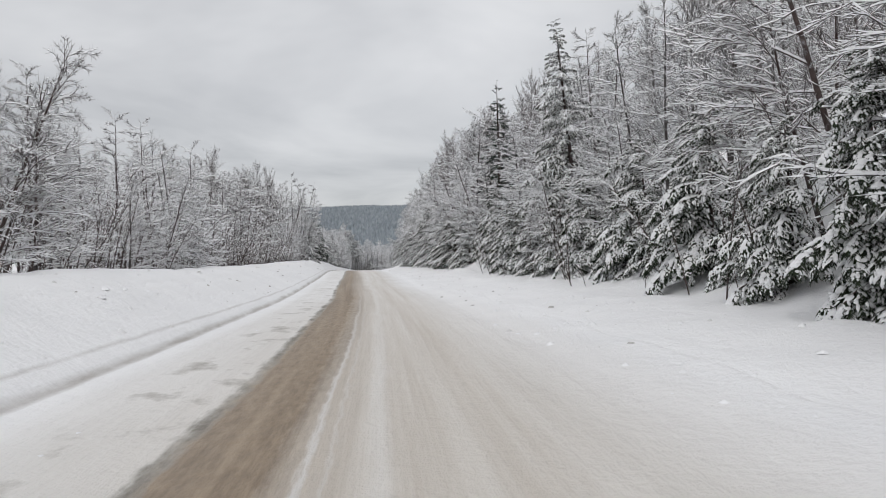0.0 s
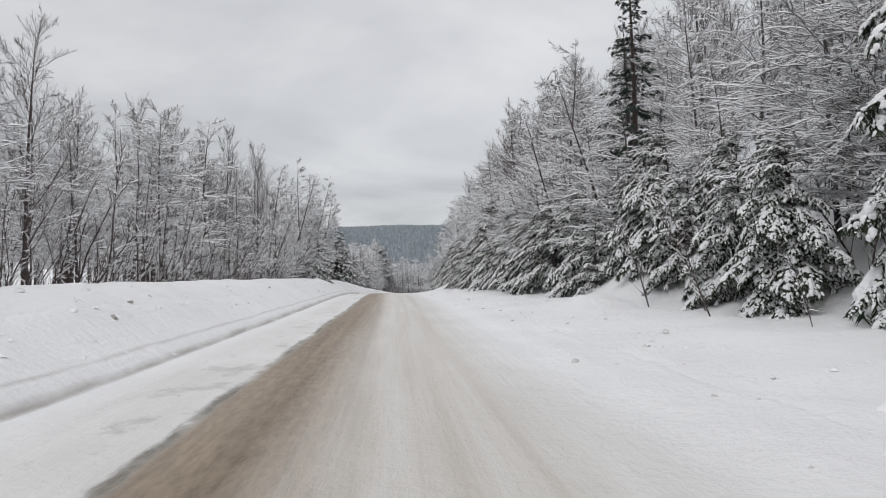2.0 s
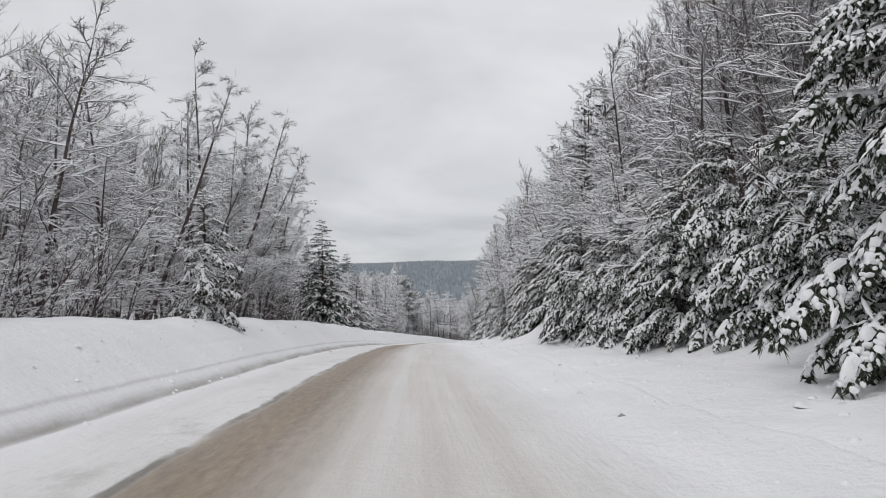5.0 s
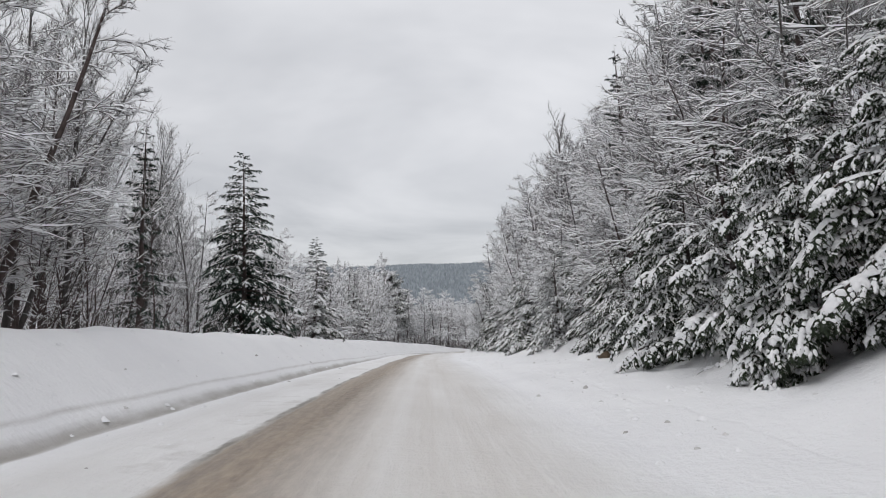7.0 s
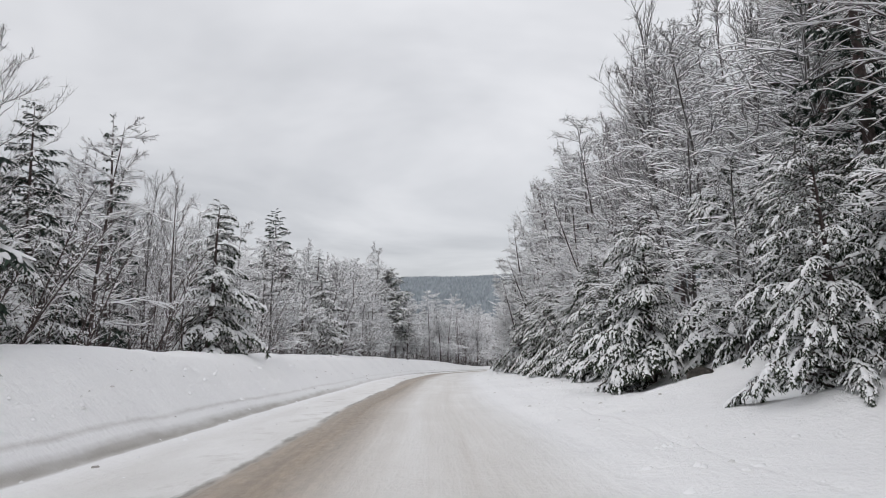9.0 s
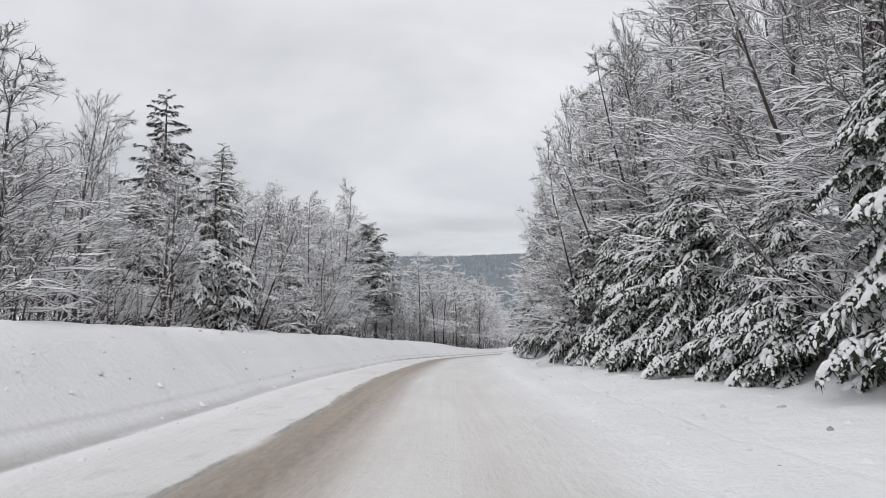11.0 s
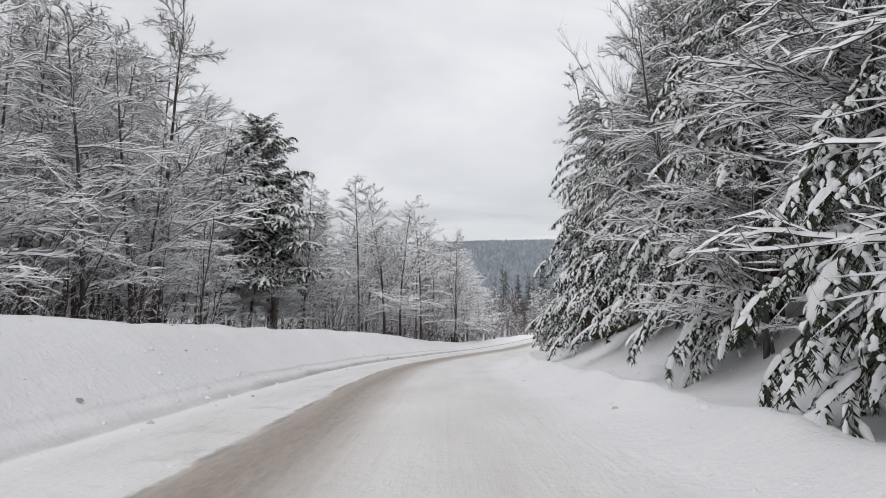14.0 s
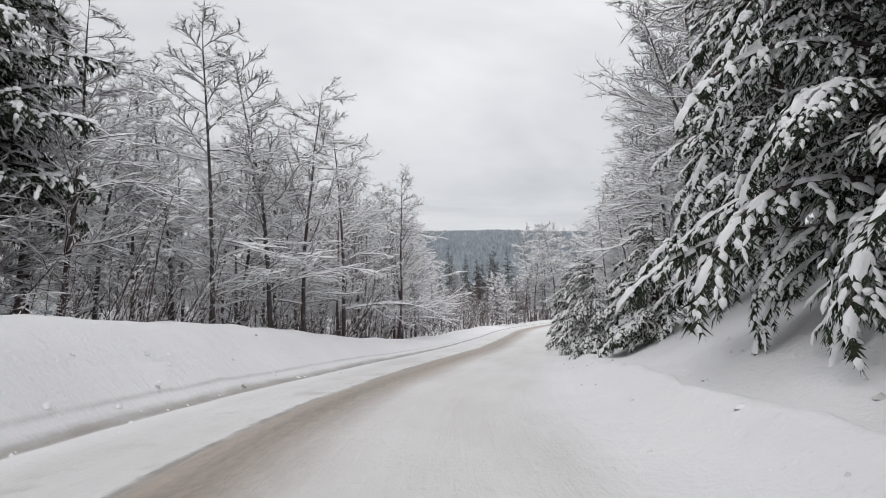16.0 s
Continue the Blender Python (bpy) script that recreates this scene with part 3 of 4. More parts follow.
def bough(rng, droop, snowy, pairs, half, thick, needle, rise=0.12):
    """One evergreen bough of length 1 along +x: drooping side sprays of needles, each with a roll of snow along its back."""
    wood, green, snow = Buf(), Buf(), Buf()
    n = 5
    p = curve_pts(rng, (0, 0, 0), (math.cos(rise), rng.normal(0, 0.10), math.sin(rise)), 1.0, n, -droop, 0.07)
    tube(wood, p, np.linspace(0.016, 0.006, n + 1), 3)
    ss = np.linspace(0, 1, n + 1)

    def spine(t):
        return np.array([np.interp(t, ss, p[:, k]) for k in range(3)])

    sprays = []
    for i in range(pairs):
        for side in (-1, 1):
            t = 0.16 + 0.80 * (i + rng.uniform(0, 1)) / pairs
            ln = half * (0.35 + 0.75 * math.sin(math.pi * min(1, t * 0.95 + 0.05) ** 0.9)) * rng.uniform(0.65, 1.3)
            h = np.array([rng.uniform(0.45, 0.95), side * rng.uniform(0.45, 1.0), rng.uniform(-0.35, 0.15)])
            sprays.append((t, ln, h, side))
    sprays.append((0.86, half * 0.8, np.array([1, rng.normal(0, 0.2), -0.6]), 0))
    vv, ff = [], []
    for t, ln, h, side in sprays:
        q = curve_pts(rng, spine(t), h / np.linalg.norm(h), ln, 3, -droop * rng.uniform(0.9, 1.7) - 0.25, 0.10)
        # needles: flat fringes on both sides of the twig
        fine = 6
        for g in range(fine):
            w = 0.08 + 0.92 * (g + rng.uniform(0, 1)) / fine
            j = min(int(w * 3), 2)
            c = q[j] + (q[j + 1] - q[j]) * (w * 3 - j)
            d = q[j + 1] - q[j]
            d /= np.linalg.norm(d)
            e = np.array([-d[1], d[0], 0]) * (1 if g % 2 else -1) + np.array([0, 0, -0.45]) + rng.normal(0, 0.22, 3)
            r = needle * rng.uniform(0.7, 1.35) * (1.15 - 0.5 * w)
            vv += [c - d * r * 0.55, c + d * r * 0.45, c + e * r + d * r * 0.8]
            ff.append((len(vv) - 3, len(vv) - 2, len(vv) - 1))
        keep = snowy * (0.55 if t < 0.3 else 1.0)
        if rng.uniform(0, 1) < keep:
            lo, hi = rng.uniform(0.0, 0.5), rng.uniform(0.7, 1.0)
            ws = np.linspace(lo, hi, 3)
            z = np.stack([np.interp(ws, np.linspace(0, 1, 4), q[:, k]) for k in range(3)], 1)
            wide = thick * np.array([0.85, 1.2, 0.8]) * rng.uniform(0.5, 1.4, 3)
            roll(snow, z, wide, wide * rng.uniform(0.6, 1.0), np.array([0.8, 0.5 * side, 0]))
    green.add(vv, ff)
    if snowy > 0.5:
        ws = np.linspace(0.3, 0.97, 4)
        z = np.stack([spine(w) for w in ws]) + np.array([0, 0, thick * 0.2])
        wide = thick * np.array([0.6, 1.0, 1.1, 0.8]) * rng.uniform(0.7, 1.35, 4)
        roll(snow, z, wide, wide * 0.75, np.array([0.6, 0, 0]))
    return wood, green, snow


def evergreen(seed, tall, wide, snowy, droop, kind, pairs, rows, label, half=0.18, thick=0.020, needle=0.050, rise=0.15, shape=1.0, ragged=0.3, per_row=6):
    """Spruce: boughs in uneven whorls round a trunk. shape below 1 is fuller towards the top."""
    rng = np.random.default_rng(seed)
    trunk, green, snow = Buf(), Buf(), Buf()
    lib = [bough(rng, droop * rng.uniform(0.6, 1.35), snowy * rng.uniform(0.8, 1.15), pairs, half * rng.uniform(0.8, 1.25), thick, needle, rise) for _ in range(9)]
    small = [bough(rng, droop * rng.uniform(0.5, 1.1), snowy, 5, half * 1.1, thick * 1.5, needle * 1.6) for _ in range(4)]
    pts = curve_pts(rng, (0, 0, -0.5), (0, 0, 1.0), tall + 0.4, 8, 0.0, 0.012)
    tt = np.linspace(0, 1, 9)
    rad = (0.05 + tall * 0.010) * (1 - tt * 0.95) + 0.006
    tube(trunk, pts, rad, 7)
    for i in range(rows):
        q = 0.985 * (i + 0.5) / rows
        per = per_row if q < 0.75 else per_row - 2
        a0 = rng.uniform(0, 6.28)
        for k in range(per):
            az = a0 + k * 2 * np.pi / per + rng.normal(0, 0.25)
            qq = min(0.99, max(0.02, q + rng.normal(0, 0.4) / rows))
            rl = qq
            ln = wide * ((1 - rl) ** shape * 0.93 + 0.07) * rng.uniform(1 - ragged, 1 + ragged)
            j = min(int(qq * 8), 7)
            base = pts[j] + (pts[j + 1] - pts[j]) * (qq * 8 - j)
            b = lib[rng.integers(9)] if ln > 0.9 else small[rng.integers(4)]
            pitch = 0.10 + 0.75 * max(0, rl - 0.55) - 0.30 * (1 - rl) + rng.normal(0, 0.10)
            c, s = math.cos(pitch), math.sin(pitch)
            m = turn_z(az) @ np.array([[c, 0, -s], [0, 1, 0], [s, 0, c]])
            flip = np.diag([1, rng.choice([-1.0, 1.0]), 1])
            thick = np.diag([ln, ln, ln**0.85])
            for src, dst in zip(b, (trunk, green, snow)):
                dst.put(src, m @ flip @ thick, base)
    ob = new(kind)
    tagged(ob, label, "tree", "roadside evergreens")
    part("trunk", trunk.mesh("trunk", BARK_BROWN, True), ob)
    tagged(part("crown", green.mesh("crown", NEEDLE_SPRUCE), ob, "dark green needle sprays"), kind="stuff")
    tagged(part("snow", snow.mesh("snow", LOAD, True), ob, "pillows of fresh snow on the boughs"), kind="stuff")
    return ob


def lump(buf, a, d, side, ln, wide, high):
    """Rounded pads of snow, one for each row of the arrays: start, heading, side, length, half width, height."""
    n = len(a)
    up = np.cross(side, d)
    up *= np.where(up[:, 2:] < 0, -1, 1)
    v = []
    for t, k in ((0.28, 0.95), (0.70, 0.85)):
        c = a + d * (ln * t)[:, None]
        w, h = (wide * k)[:, None], (high * k)[:, None]
        v += [c - side * w - up * h * 0.35, c - side * w * 0.55 + up * h * 0.75, c + side * w * 0.55 + up * h * 0.75, c + side * w - up * h * 0.35]
    v = np.stack([a - up * (high * 0.1)[:, None]] + v + [a + d * ln[:, None] - up * (high * 0.5)[:, None]], 1)
    f = []
    for i in range(n):
        o = 10 * i
        for k in range(1, 4):
            f += [(o, o + k, o + k + 1), (o + k, o + k + 4, o + k + 5, o + k + 1), (o + k + 4, o + 9, o + k + 5)]
    buf.add(v.reshape(-1, 3), f)


def arched_bough(rng, rise, fall, half, tuft, snowy, pairs):
    """One hemlock bough of length 1 along +x: it arches over, and a curtain of hanging sprays carries pads of snow."""
    wood, green, snow = Buf(), Buf(), Buf()
    n = 7
    s = np.linspace(0, 1, n + 1)
    el = rise - (rise + fall) * s**1.1 + rng.normal(0, 0.06, n + 1)
    yaw = np.cumsum(rng.normal(0, 0.07, n + 1))
    d = np.stack([np.cos(el) * np.cos(yaw), np.cos(el) * np.sin(yaw), np.sin(el)], 1)
    p = np.concatenate([np.zeros((1, 3)), np.cumsum(d[:-1] / n, 0)])
    tube(wood, p, np.linspace(0.015, 0.004, n + 1), 3)
    m = pairs * 2
    t = np.clip(0.10 + 0.90 * (np.repeat(np.arange(pairs), 2) + rng.uniform(0, 1, m)) / pairs, 0, 1)
    side = np.tile([-1.0, 1.0], pairs)
    base = np.stack([np.interp(t, s, p[:, k]) for k in range(3)], 1)
    fwd = np.stack([np.interp(t, s, d[:, k]) for k in range(3)], 1)
    ln = half * np.interp(t, [0, 0.25, 0.6, 1.0], [0.7, 1.05, 0.9, 0.42]) * rng.uniform(0.6, 1.3, m)
    lat = np.stack([-fwd[:, 1], fwd[:, 0], 0 * t], 1)
    lat /= np.linalg.norm(lat, axis=1)[:, None] + 1e-6
    open_ = np.interp(t, [0, 0.7, 1], [1.15, 0.85, 0.35]) * rng.uniform(0.75, 1.25, m)
    h = fwd * np.cos(open_)[:, None] + lat * (side * np.sin(open_))[:, None]
    h[:, 2] -= rng.uniform(0.0, 0.25, m)
    steps = 5
    q = [base]
    for k in range(steps):
        h = h / np.linalg.norm(h, axis=1)[:, None]
        q.append(q[-1] + h * (ln / steps)[:, None])
        h = h + np.array([0, 0, -0.20]) + rng.normal(0, 0.10, (m, 3))
    q = np.stack(q, 1)
    vv = []
    for k in range(steps):
        a, b = q[:, k], q[:, k + 1]
        dd = (b - a) / (np.linalg.norm(b - a, axis=1)[:, None] + 1e-9)
        ss = np.stack([-dd[:, 1], dd[:, 0], 0 * t], 1)
        ss /= np.linalg.norm(ss, axis=1)[:, None] + 1e-6
        for sg in (-1, 1, -1, 1, -1, 1):
            c = a + (b - a) * rng.uniform(0, 1, (m, 1))
            e = ss * sg * rng.uniform(0.5, 1.0, (m, 1)) + dd * rng.uniform(0.4, 0.9, (m, 1)) + rng.normal(0, 0.2, (m, 3))
            e[:, 2] -= rng.uniform(0.2, 0.9, m)
            r = (tuft * rng.uniform(0.65, 1.35, m))[:, None]
            vv.append(np.stack([c - dd * r * 0.27, c + dd * r * 0.27, c + e * r], 1))
        keep = (rng.uniform(0, 1, m) < snowy * (1.0 if k else 0.55)) & (dd[:, 2] > -0.96)
        if keep.any():
            g = int(keep.sum())
            w = tuft * rng.uniform(0.32, 0.80, g) * (1.0 - 0.08 * k)
            off = ss[keep] * (rng.normal(0, 0.35, g) * tuft)[:, None] + np.array([0, 0, 1.0]) * (tuft * 0.12)
            dr = dd[keep] + rng.normal(0, 0.22, (g, 3)) + np.array([0, 0, -0.12])
            dr /= np.linalg.norm(dr, axis=1)[:, None]
            lump(snow, a[keep] + off, dr, ss[keep], (ln[keep] / steps) * rng.uniform(1.0, 2.0, g), w, w * rng.uniform(0.6, 1.1, g))
    vv = np.concatenate(vv)
    green.add(vv.reshape(-1, 3), [(3 * i, 3 * i + 1, 3 * i + 2) for i in range(len(vv))])
    # thicker snow along the back of the bough
    k = 9
    tt = np.sort(rng.uniform(0.22, 0.97, k))
    a = np.stack([np.interp(tt, s, p[:, c]) for c in range(3)], 1)
    dd = np.stack([np.interp(tt, s, d[:, c]) for c in range(3)], 1)
    ss = np.stack([-dd[:, 1], dd[:, 0], 0 * tt], 1)
    ss /= np.linalg.norm(ss, axis=1)[:, None] + 1e-6
    lump(snow, a + np.array([0, 0, tuft * 0.25]), dd, ss, rng.uniform(0.08, 0.15, k), tuft * rng.uniform(0.6, 1.1, k), tuft * rng.uniform(0.5, 0.9, k))
    return wood, green, snow


def hemlock_tree(seed, tall, wide, boughs, tuft, half, label, cone=0.45, lowest=0.05, one_sided=0.6, snowy=0.72, fall=1.15, kind="hemlock_tree", uneven=0.16, pairs=16):
    """A hemlock of arching boughs; those of one side, towards -x where the road's light is, reach further."""
    rng = np.random.default_rng(seed)
    trunk, green, snow = Buf(), Buf(), Buf()
    lib = [arched_bough(rng, rng.uniform(0.1, 0.6), fall * rng.uniform(0.7, 1.25), half * rng.uniform(0.85, 1.25), tuft, snowy * rng.uniform(0.8, 1.15), pairs) for _ in range(8)]
    small = [arched_bough(rng, rng.uniform(0.2, 0.7), fall * 0.6, half * 1.1, tuft * 1.7, snowy, 7) for _ in range(3)]
    pts = curve_pts(rng, (0, 0, -0.6), (0, 0, 1.0), tall + 0.6, 8, 0.0, 0.02)
    pts[:, 0] -= 0.05 * tall * np.linspace(0, 1, 9) ** 1.4 * one_sided
    tube(trunk, pts, (0.05 + tall * 0.010) * (1 - np.linspace(0, 0.95, 9)) + 0.006, 7)
    for i in range(boughs):
        q = lowest + (0.995 - lowest) * (i + rng.uniform(0, 1)) / boughs
        az = i * 2.4 + rng.normal(0, 0.4)
        if rng.uniform(0, 1) < one_sided:
            az = math.pi + rng.normal(0, 0.75)
        face = 0.5 - 0.5 * math.cos(az)
        ln = wide * ((1 - q) ** cone * 0.92 + 0.08) * rng.uniform(0.81 - uneven, 1.09 + uneven) * (1 - 0.45 * one_sided * (1 - face))
        j = min(int(q * 8), 7)
        base = pts[j] + (pts[j + 1] - pts[j]) * (q * 8 - j)
        b = small[rng.integers(3)] if ln < 0.32 * wide else lib[rng.integers(8)]
        pitch = rng.normal(0.0, uneven) + 0.8 * max(0, q - 0.7) - 0.12 * (1 - q)
        c, sn = math.cos(pitch), math.sin(pitch)
        m = turn_z(az) @ np.array([[c, 0, -sn], [0, 1, 0], [sn, 0, c]]) @ np.diag([ln, ln * rng.choice([-1.0, 1.0]), ln])
        for src, dst in zip(b, (trunk, green, snow)):
            dst.put(src, m, base)
    ob = new(kind)
    tagged(ob, label, "tree", "roadside evergreens")
    part("trunk", trunk.mesh("trunk", BARK_BROWN, True), ob)
    tagged(part("crown", green.mesh("crown", NEEDLE), ob, "dark green needle sprays"), kind="stuff")
    tagged(part("snow", snow.mesh("snow", LOAD, True), ob, "pads of fresh snow on the boughs"), kind="stuff")
    return ob


STAND = []


def stand(proto, first, x, y, scale, turn, sink=0.12):
    """Put the prototype itself, or a copy, on the ground."""
    z = float(terrain(np.array(x), np.array(y))) - sink
    m = Matrix.Translation((x, y, z)) @ Matrix.Rotation(turn, 4, "Z") @ Matrix.Diagonal((scale, scale, scale * random.uniform(0.93, 1.07), 1))
    ob = proto if first else copy_thing(proto, Matrix.Identity(4))
    ob.matrix_basis = m
    STAND.append((x, y))
    return ob


class Kind:
    """A family of prototypes of one nominal height, used in turn."""

    def __init__(self, tall, protos):
        self.tall, self.protos, self.used, self.i = tall, protos, set(), 0

    def put(self, x, y, tall, turn=None):
        k = self.i % len(self.protos)
        self.i += 1
        first = k not in self.used
        self.used.add(k)
        return stand(self.protos[k], first, x, y, tall / self.tall, random.uniform(0, 6.283) if turn is None else turn)


edge = Kind(8.0, [bare_tree(bare_meshes(11 + i, 8.0, "edge", 34, 9, 10, 1.0), i % 2, "bare roadside tree reaching out with snow-lined branches") for i in range(5)])
edge_tall = Kind(13.0, [bare_tree(bare_meshes(16 + i, 13.0, "edge_tall", 44, 9, 10, 1.0), i % 2, "tall bare tree leaning its snowy limbs over the road edge") for i in range(3)])
layered = Kind(12.0, [bare_tree(bare_meshes(21 + i, 12.0, "layered", 36, 9, 11, 1.1), i % 2, "bare grey-barked tree with snow along every branch") for i in range(4)])
upright = Kind(13.0, [bare_tree(bare_meshes(31 + i, 13.0, "upright", 42, 9, 12, 0.9), i % 2, "tall bare tree with upswept twigs, lightly dusted with snow") for i in range(5)])
hemlock = Kind(6.0, [hemlock_tree(101 + i, 6.0, 2.9, 78, 0.037, 0.25, "drooping hemlock heavily loaded with fresh snow") for i in range(4)])
big_hemlock = Kind(10.0, [hemlock_tree(121 + i, 10.0, 4.0, 112, 0.024, 0.20, "tall dark hemlock with snow on hanging boughs", snowy=0.84) for i in range(3)])
fir = Kind(5.0, [hemlock_tree(135 + i, 5.0, 1.9, 66, 0.050, 0.30, "young fir bowed under thick fresh snow", pairs=12, cone=0.7, one_sided=0.15, snowy=0.9, fall=0.95) for i in range(2)])
snow_fir = Kind(14.0, [hemlock_tree(131, 14.0, 3.6, 150, 0.036, 0.26, "tall conical hemlock white with snow to its tip", pairs=13, cone=0.75, one_sided=0.25, snowy=0.95, fall=0.9)])
spruce = Kind(11.0, [evergreen(141 + i, 11.0, 3.4, 0.48, 0.5, "spruce_tree", 8, 27, "pointed spruce with snow on its tiers", half=0.26, thick=0.022, needle=0.075, shape=0.88, ragged=0.25, per_row=8) for i in range(2)])
dark_spruce = Kind(12.0, [evergreen(161 + i, 12.0, 1.9, 0.22, 0.4, "spruce_tree", 5, 20, "dark narrow spruce standing above the bare trees", half=0.26, thick=0.024, needle=0.085, shape=0.8, per_row=7) for i in range(2)])
pine = Kind(15.0, [hemlock_tree(181, 15.0, 3.2, 190, 0.045, 0.36, "leaning pine with a full snowy top and bare lower trunk", cone=0.20, lowest=0.30, one_sided=0.1, snowy=0.55, fall=0.25, kind="pine_tree", uneven=0.32, pairs=11)])

# single evergreens that stand out: x, y, kind, height
for x, y, kind, tall in [
    (-18.7, 91.6, fir, 4.6), (-25.3, 129.6, spruce, 11.2), (-26.4, 121.2, dark_spruce, 10.0), (-26.0, 145.6, fir, 6.6),
    (-29.8, 173.4, snow_fir, 9.3), (-35.2, 178.5, spruce, 14.4), (-28.0, 169.5, fir, 6.4), (-29.6, 183.0, fir, 5.6),
    (-27.5, 137.5, fir, 4.8), (-33.0, 150.0, dark_spruce, 12.0), (-30.8, 141.5, spruce, 9.5),
    (8.4, 41.0, snow_fir, 14.4), (6.9, 69.0, dark_spruce, 14.5), (0.6, 151.0, dark_spruce, 19.0), (-1.8, 143.0, dark_spruce, 18.0), (-0.5, 128.0, dark_spruce, 18.0), (1.5, 136.0, dark_spruce, 19.0), (2.2, 158.0, dark_spruce, 19.5), (0.4, 120.0, dark_spruce, 17.0), (4.2, 88.0, dark_spruce, 16.0), (5.6, 62.0, dark_spruce, 15.5),
    (-11.0, 171.0, hemlock, 5.6), (-12.0, 179.0, big_hemlock, 6.4), (-12.6, 186.5, big_hemlock, 8.5), (-12.3, 193.5, big_hemlock, 8.0),
    (-12.0, 200.5, big_hemlock, 8.5), (-11.4, 207.5, big_hemlock, 9.8), (-11.0, 213.0, big_hemlock, 11.0), (-9.6, 218.5, big_hemlock, 10.0), (-8.2, 209.5, big_hemlock, 13.0), (-3.7, 103.0, big_hemlock, 6.4), (-5.7, 111.4, fir, 5.6), (-4.4, 109.0, hemlock, 5.0), (-8.0, 133.6, big_hemlock, 5.2), (-5.4, 137.0, hemlock, 5.0), (-5.9, 140.4, hemlock, 5.2), (-6.0, 143.2, hemlock, 6.0), (-11.6, 222.5, hemlock, 4.2), (-12.2, 226.5, hemlock, 3.4), (-11.5, 230.5, hemlock, 3.6), (-10.6, 235.0, hemlock, 3.8), (-9.2, 240.0, hemlock, 4.2), (-7.6, 245.5, hemlock, 4.4), (-9.0, 144.8, hemlock, 5.8), (-1.0, 80.0, hemlock, 6.4), (2.3, 56.4, fir, 3.6),
]:
    kind.put(x, y, tall, (0.0 if x > float(cx(y)) else math.pi) + random.uniform(-0.5, 0.5))
pine.put(-30.9, 221.6, 14.6, 0.0)


def clear(x, y, gap):
    return all((x - a) ** 2 + (y - b) ** 2 > gap * gap for a, b in STAND)


def open_view(u, x, y):
    """Gaps in front of the single spruces, which stand free."""
    return (117 < y < 131 and -12.5 < u < 0) or (207 < y < 221 and -14.5 < u < 0) or (131.5 < y < 143 and 0 < u < 9.0) or (51.5 < y < 58.5 and 0 < u < 10.4)


def dip(x, y):
    """The open dip beyond the bend, where no tall tree stands before the far ridge."""
    return 250 < y < 332 and -19.5 + 0.03 * (y - 203) < x < -19.7 + 0.205 * (y - 203)


def spots(u0, u1, y0, y1, count, gap, tries=14, foot=False):
    for _ in range(count):
        for _ in range(tries):
            y = random.uniform(y0, y1)
            u = random.uniform(u0, u1) + (float(hill_foot(y)) if foot else 0.0)
            x, _y = place(u, y)
            if clear(x, y, gap) and not dip(x, y) and not open_view(u, x, y):
                yield u, x, y
                break


def scatter(kind, u0, u1, y0, y1, count, gap, tall, faced=False, foot=False):
    """tall: a pair of heights, or a function of y; faced trees turn their reach to the road."""
    for u, x, y in spots(u0, u1, y0, y1, count, gap, foot=foot):
        h = random.uniform(*tall) if isinstance(tall, tuple) else tall(y) * random.uniform(0.85, 1.04)
        turn = None if not faced else (0.0 if u > 0 else math.pi) + random.uniform(-0.45, 0.45)
        kind.put(x, y, h, turn)


def left_tall(y):
    return float(np.interp(y, [0, 30, 60, 100, 120, 142, 168, 182, 196, 203, 209, 216, 230, 255, 300, 380], [6.8, 8.2, 10.0, 12.0, 11.5, 10.0, 9.0, 10.2, 11.0, 12.5, 14.8, 12.5, 12.0, 11.4, 11.4, 9.5]))


def right_tall(y):
    return float(np.interp(y, [0, 25, 45, 70, 100, 140, 175, 200, 240, 300, 380], [10.0, 11.0, 13.6, 13.6, 16.0, 19.0, 19.5, 16.5, 14.0, 12.0, 10.0]))


# right side: hemlocks in front, reaching young trees between them, tall bare trees up the slope
scatter(hemlock, 1.2, 2.6, 7, 48, 18, 1.9, (3.2, 5.2), True, True)
scatter(hemlock, 1.3, 2.8, 46, 98, 28, 1.6, (3.4, 5.2), True, True)
scatter(hemlock, 1.2, 2.6, 98, 172, 30, 1.9, (3.4, 5.4), True, True)
scatter(hemlock, 4.0, 5.0, 247, 268, 5, 2.4, (3.2, 4.8))
scatter(edge, 1.2, 4.6, 2, 188, 56, 1.5, (6.0, 10.0), True, True)
scatter(edge_tall, 1.3, 3.6, 150, 184, 13, 2.0, (13.0, 16.5), True, True)
scatter(edge_tall, 2.8, 4.8, 186, 202, 5, 2.0, (13.0, 16.0), True, True)
scatter(edge, 1.5, 2.8, 177, 193, 6, 1.6, (5.5, 8.0), True, True)
scatter(layered, 10.5, 16, 2, 240, 28, 2.6, lambda y: right_tall(y) * 0.85)
scatter(upright, 13, 20, 4, 290, 36, 2.5, right_tall)
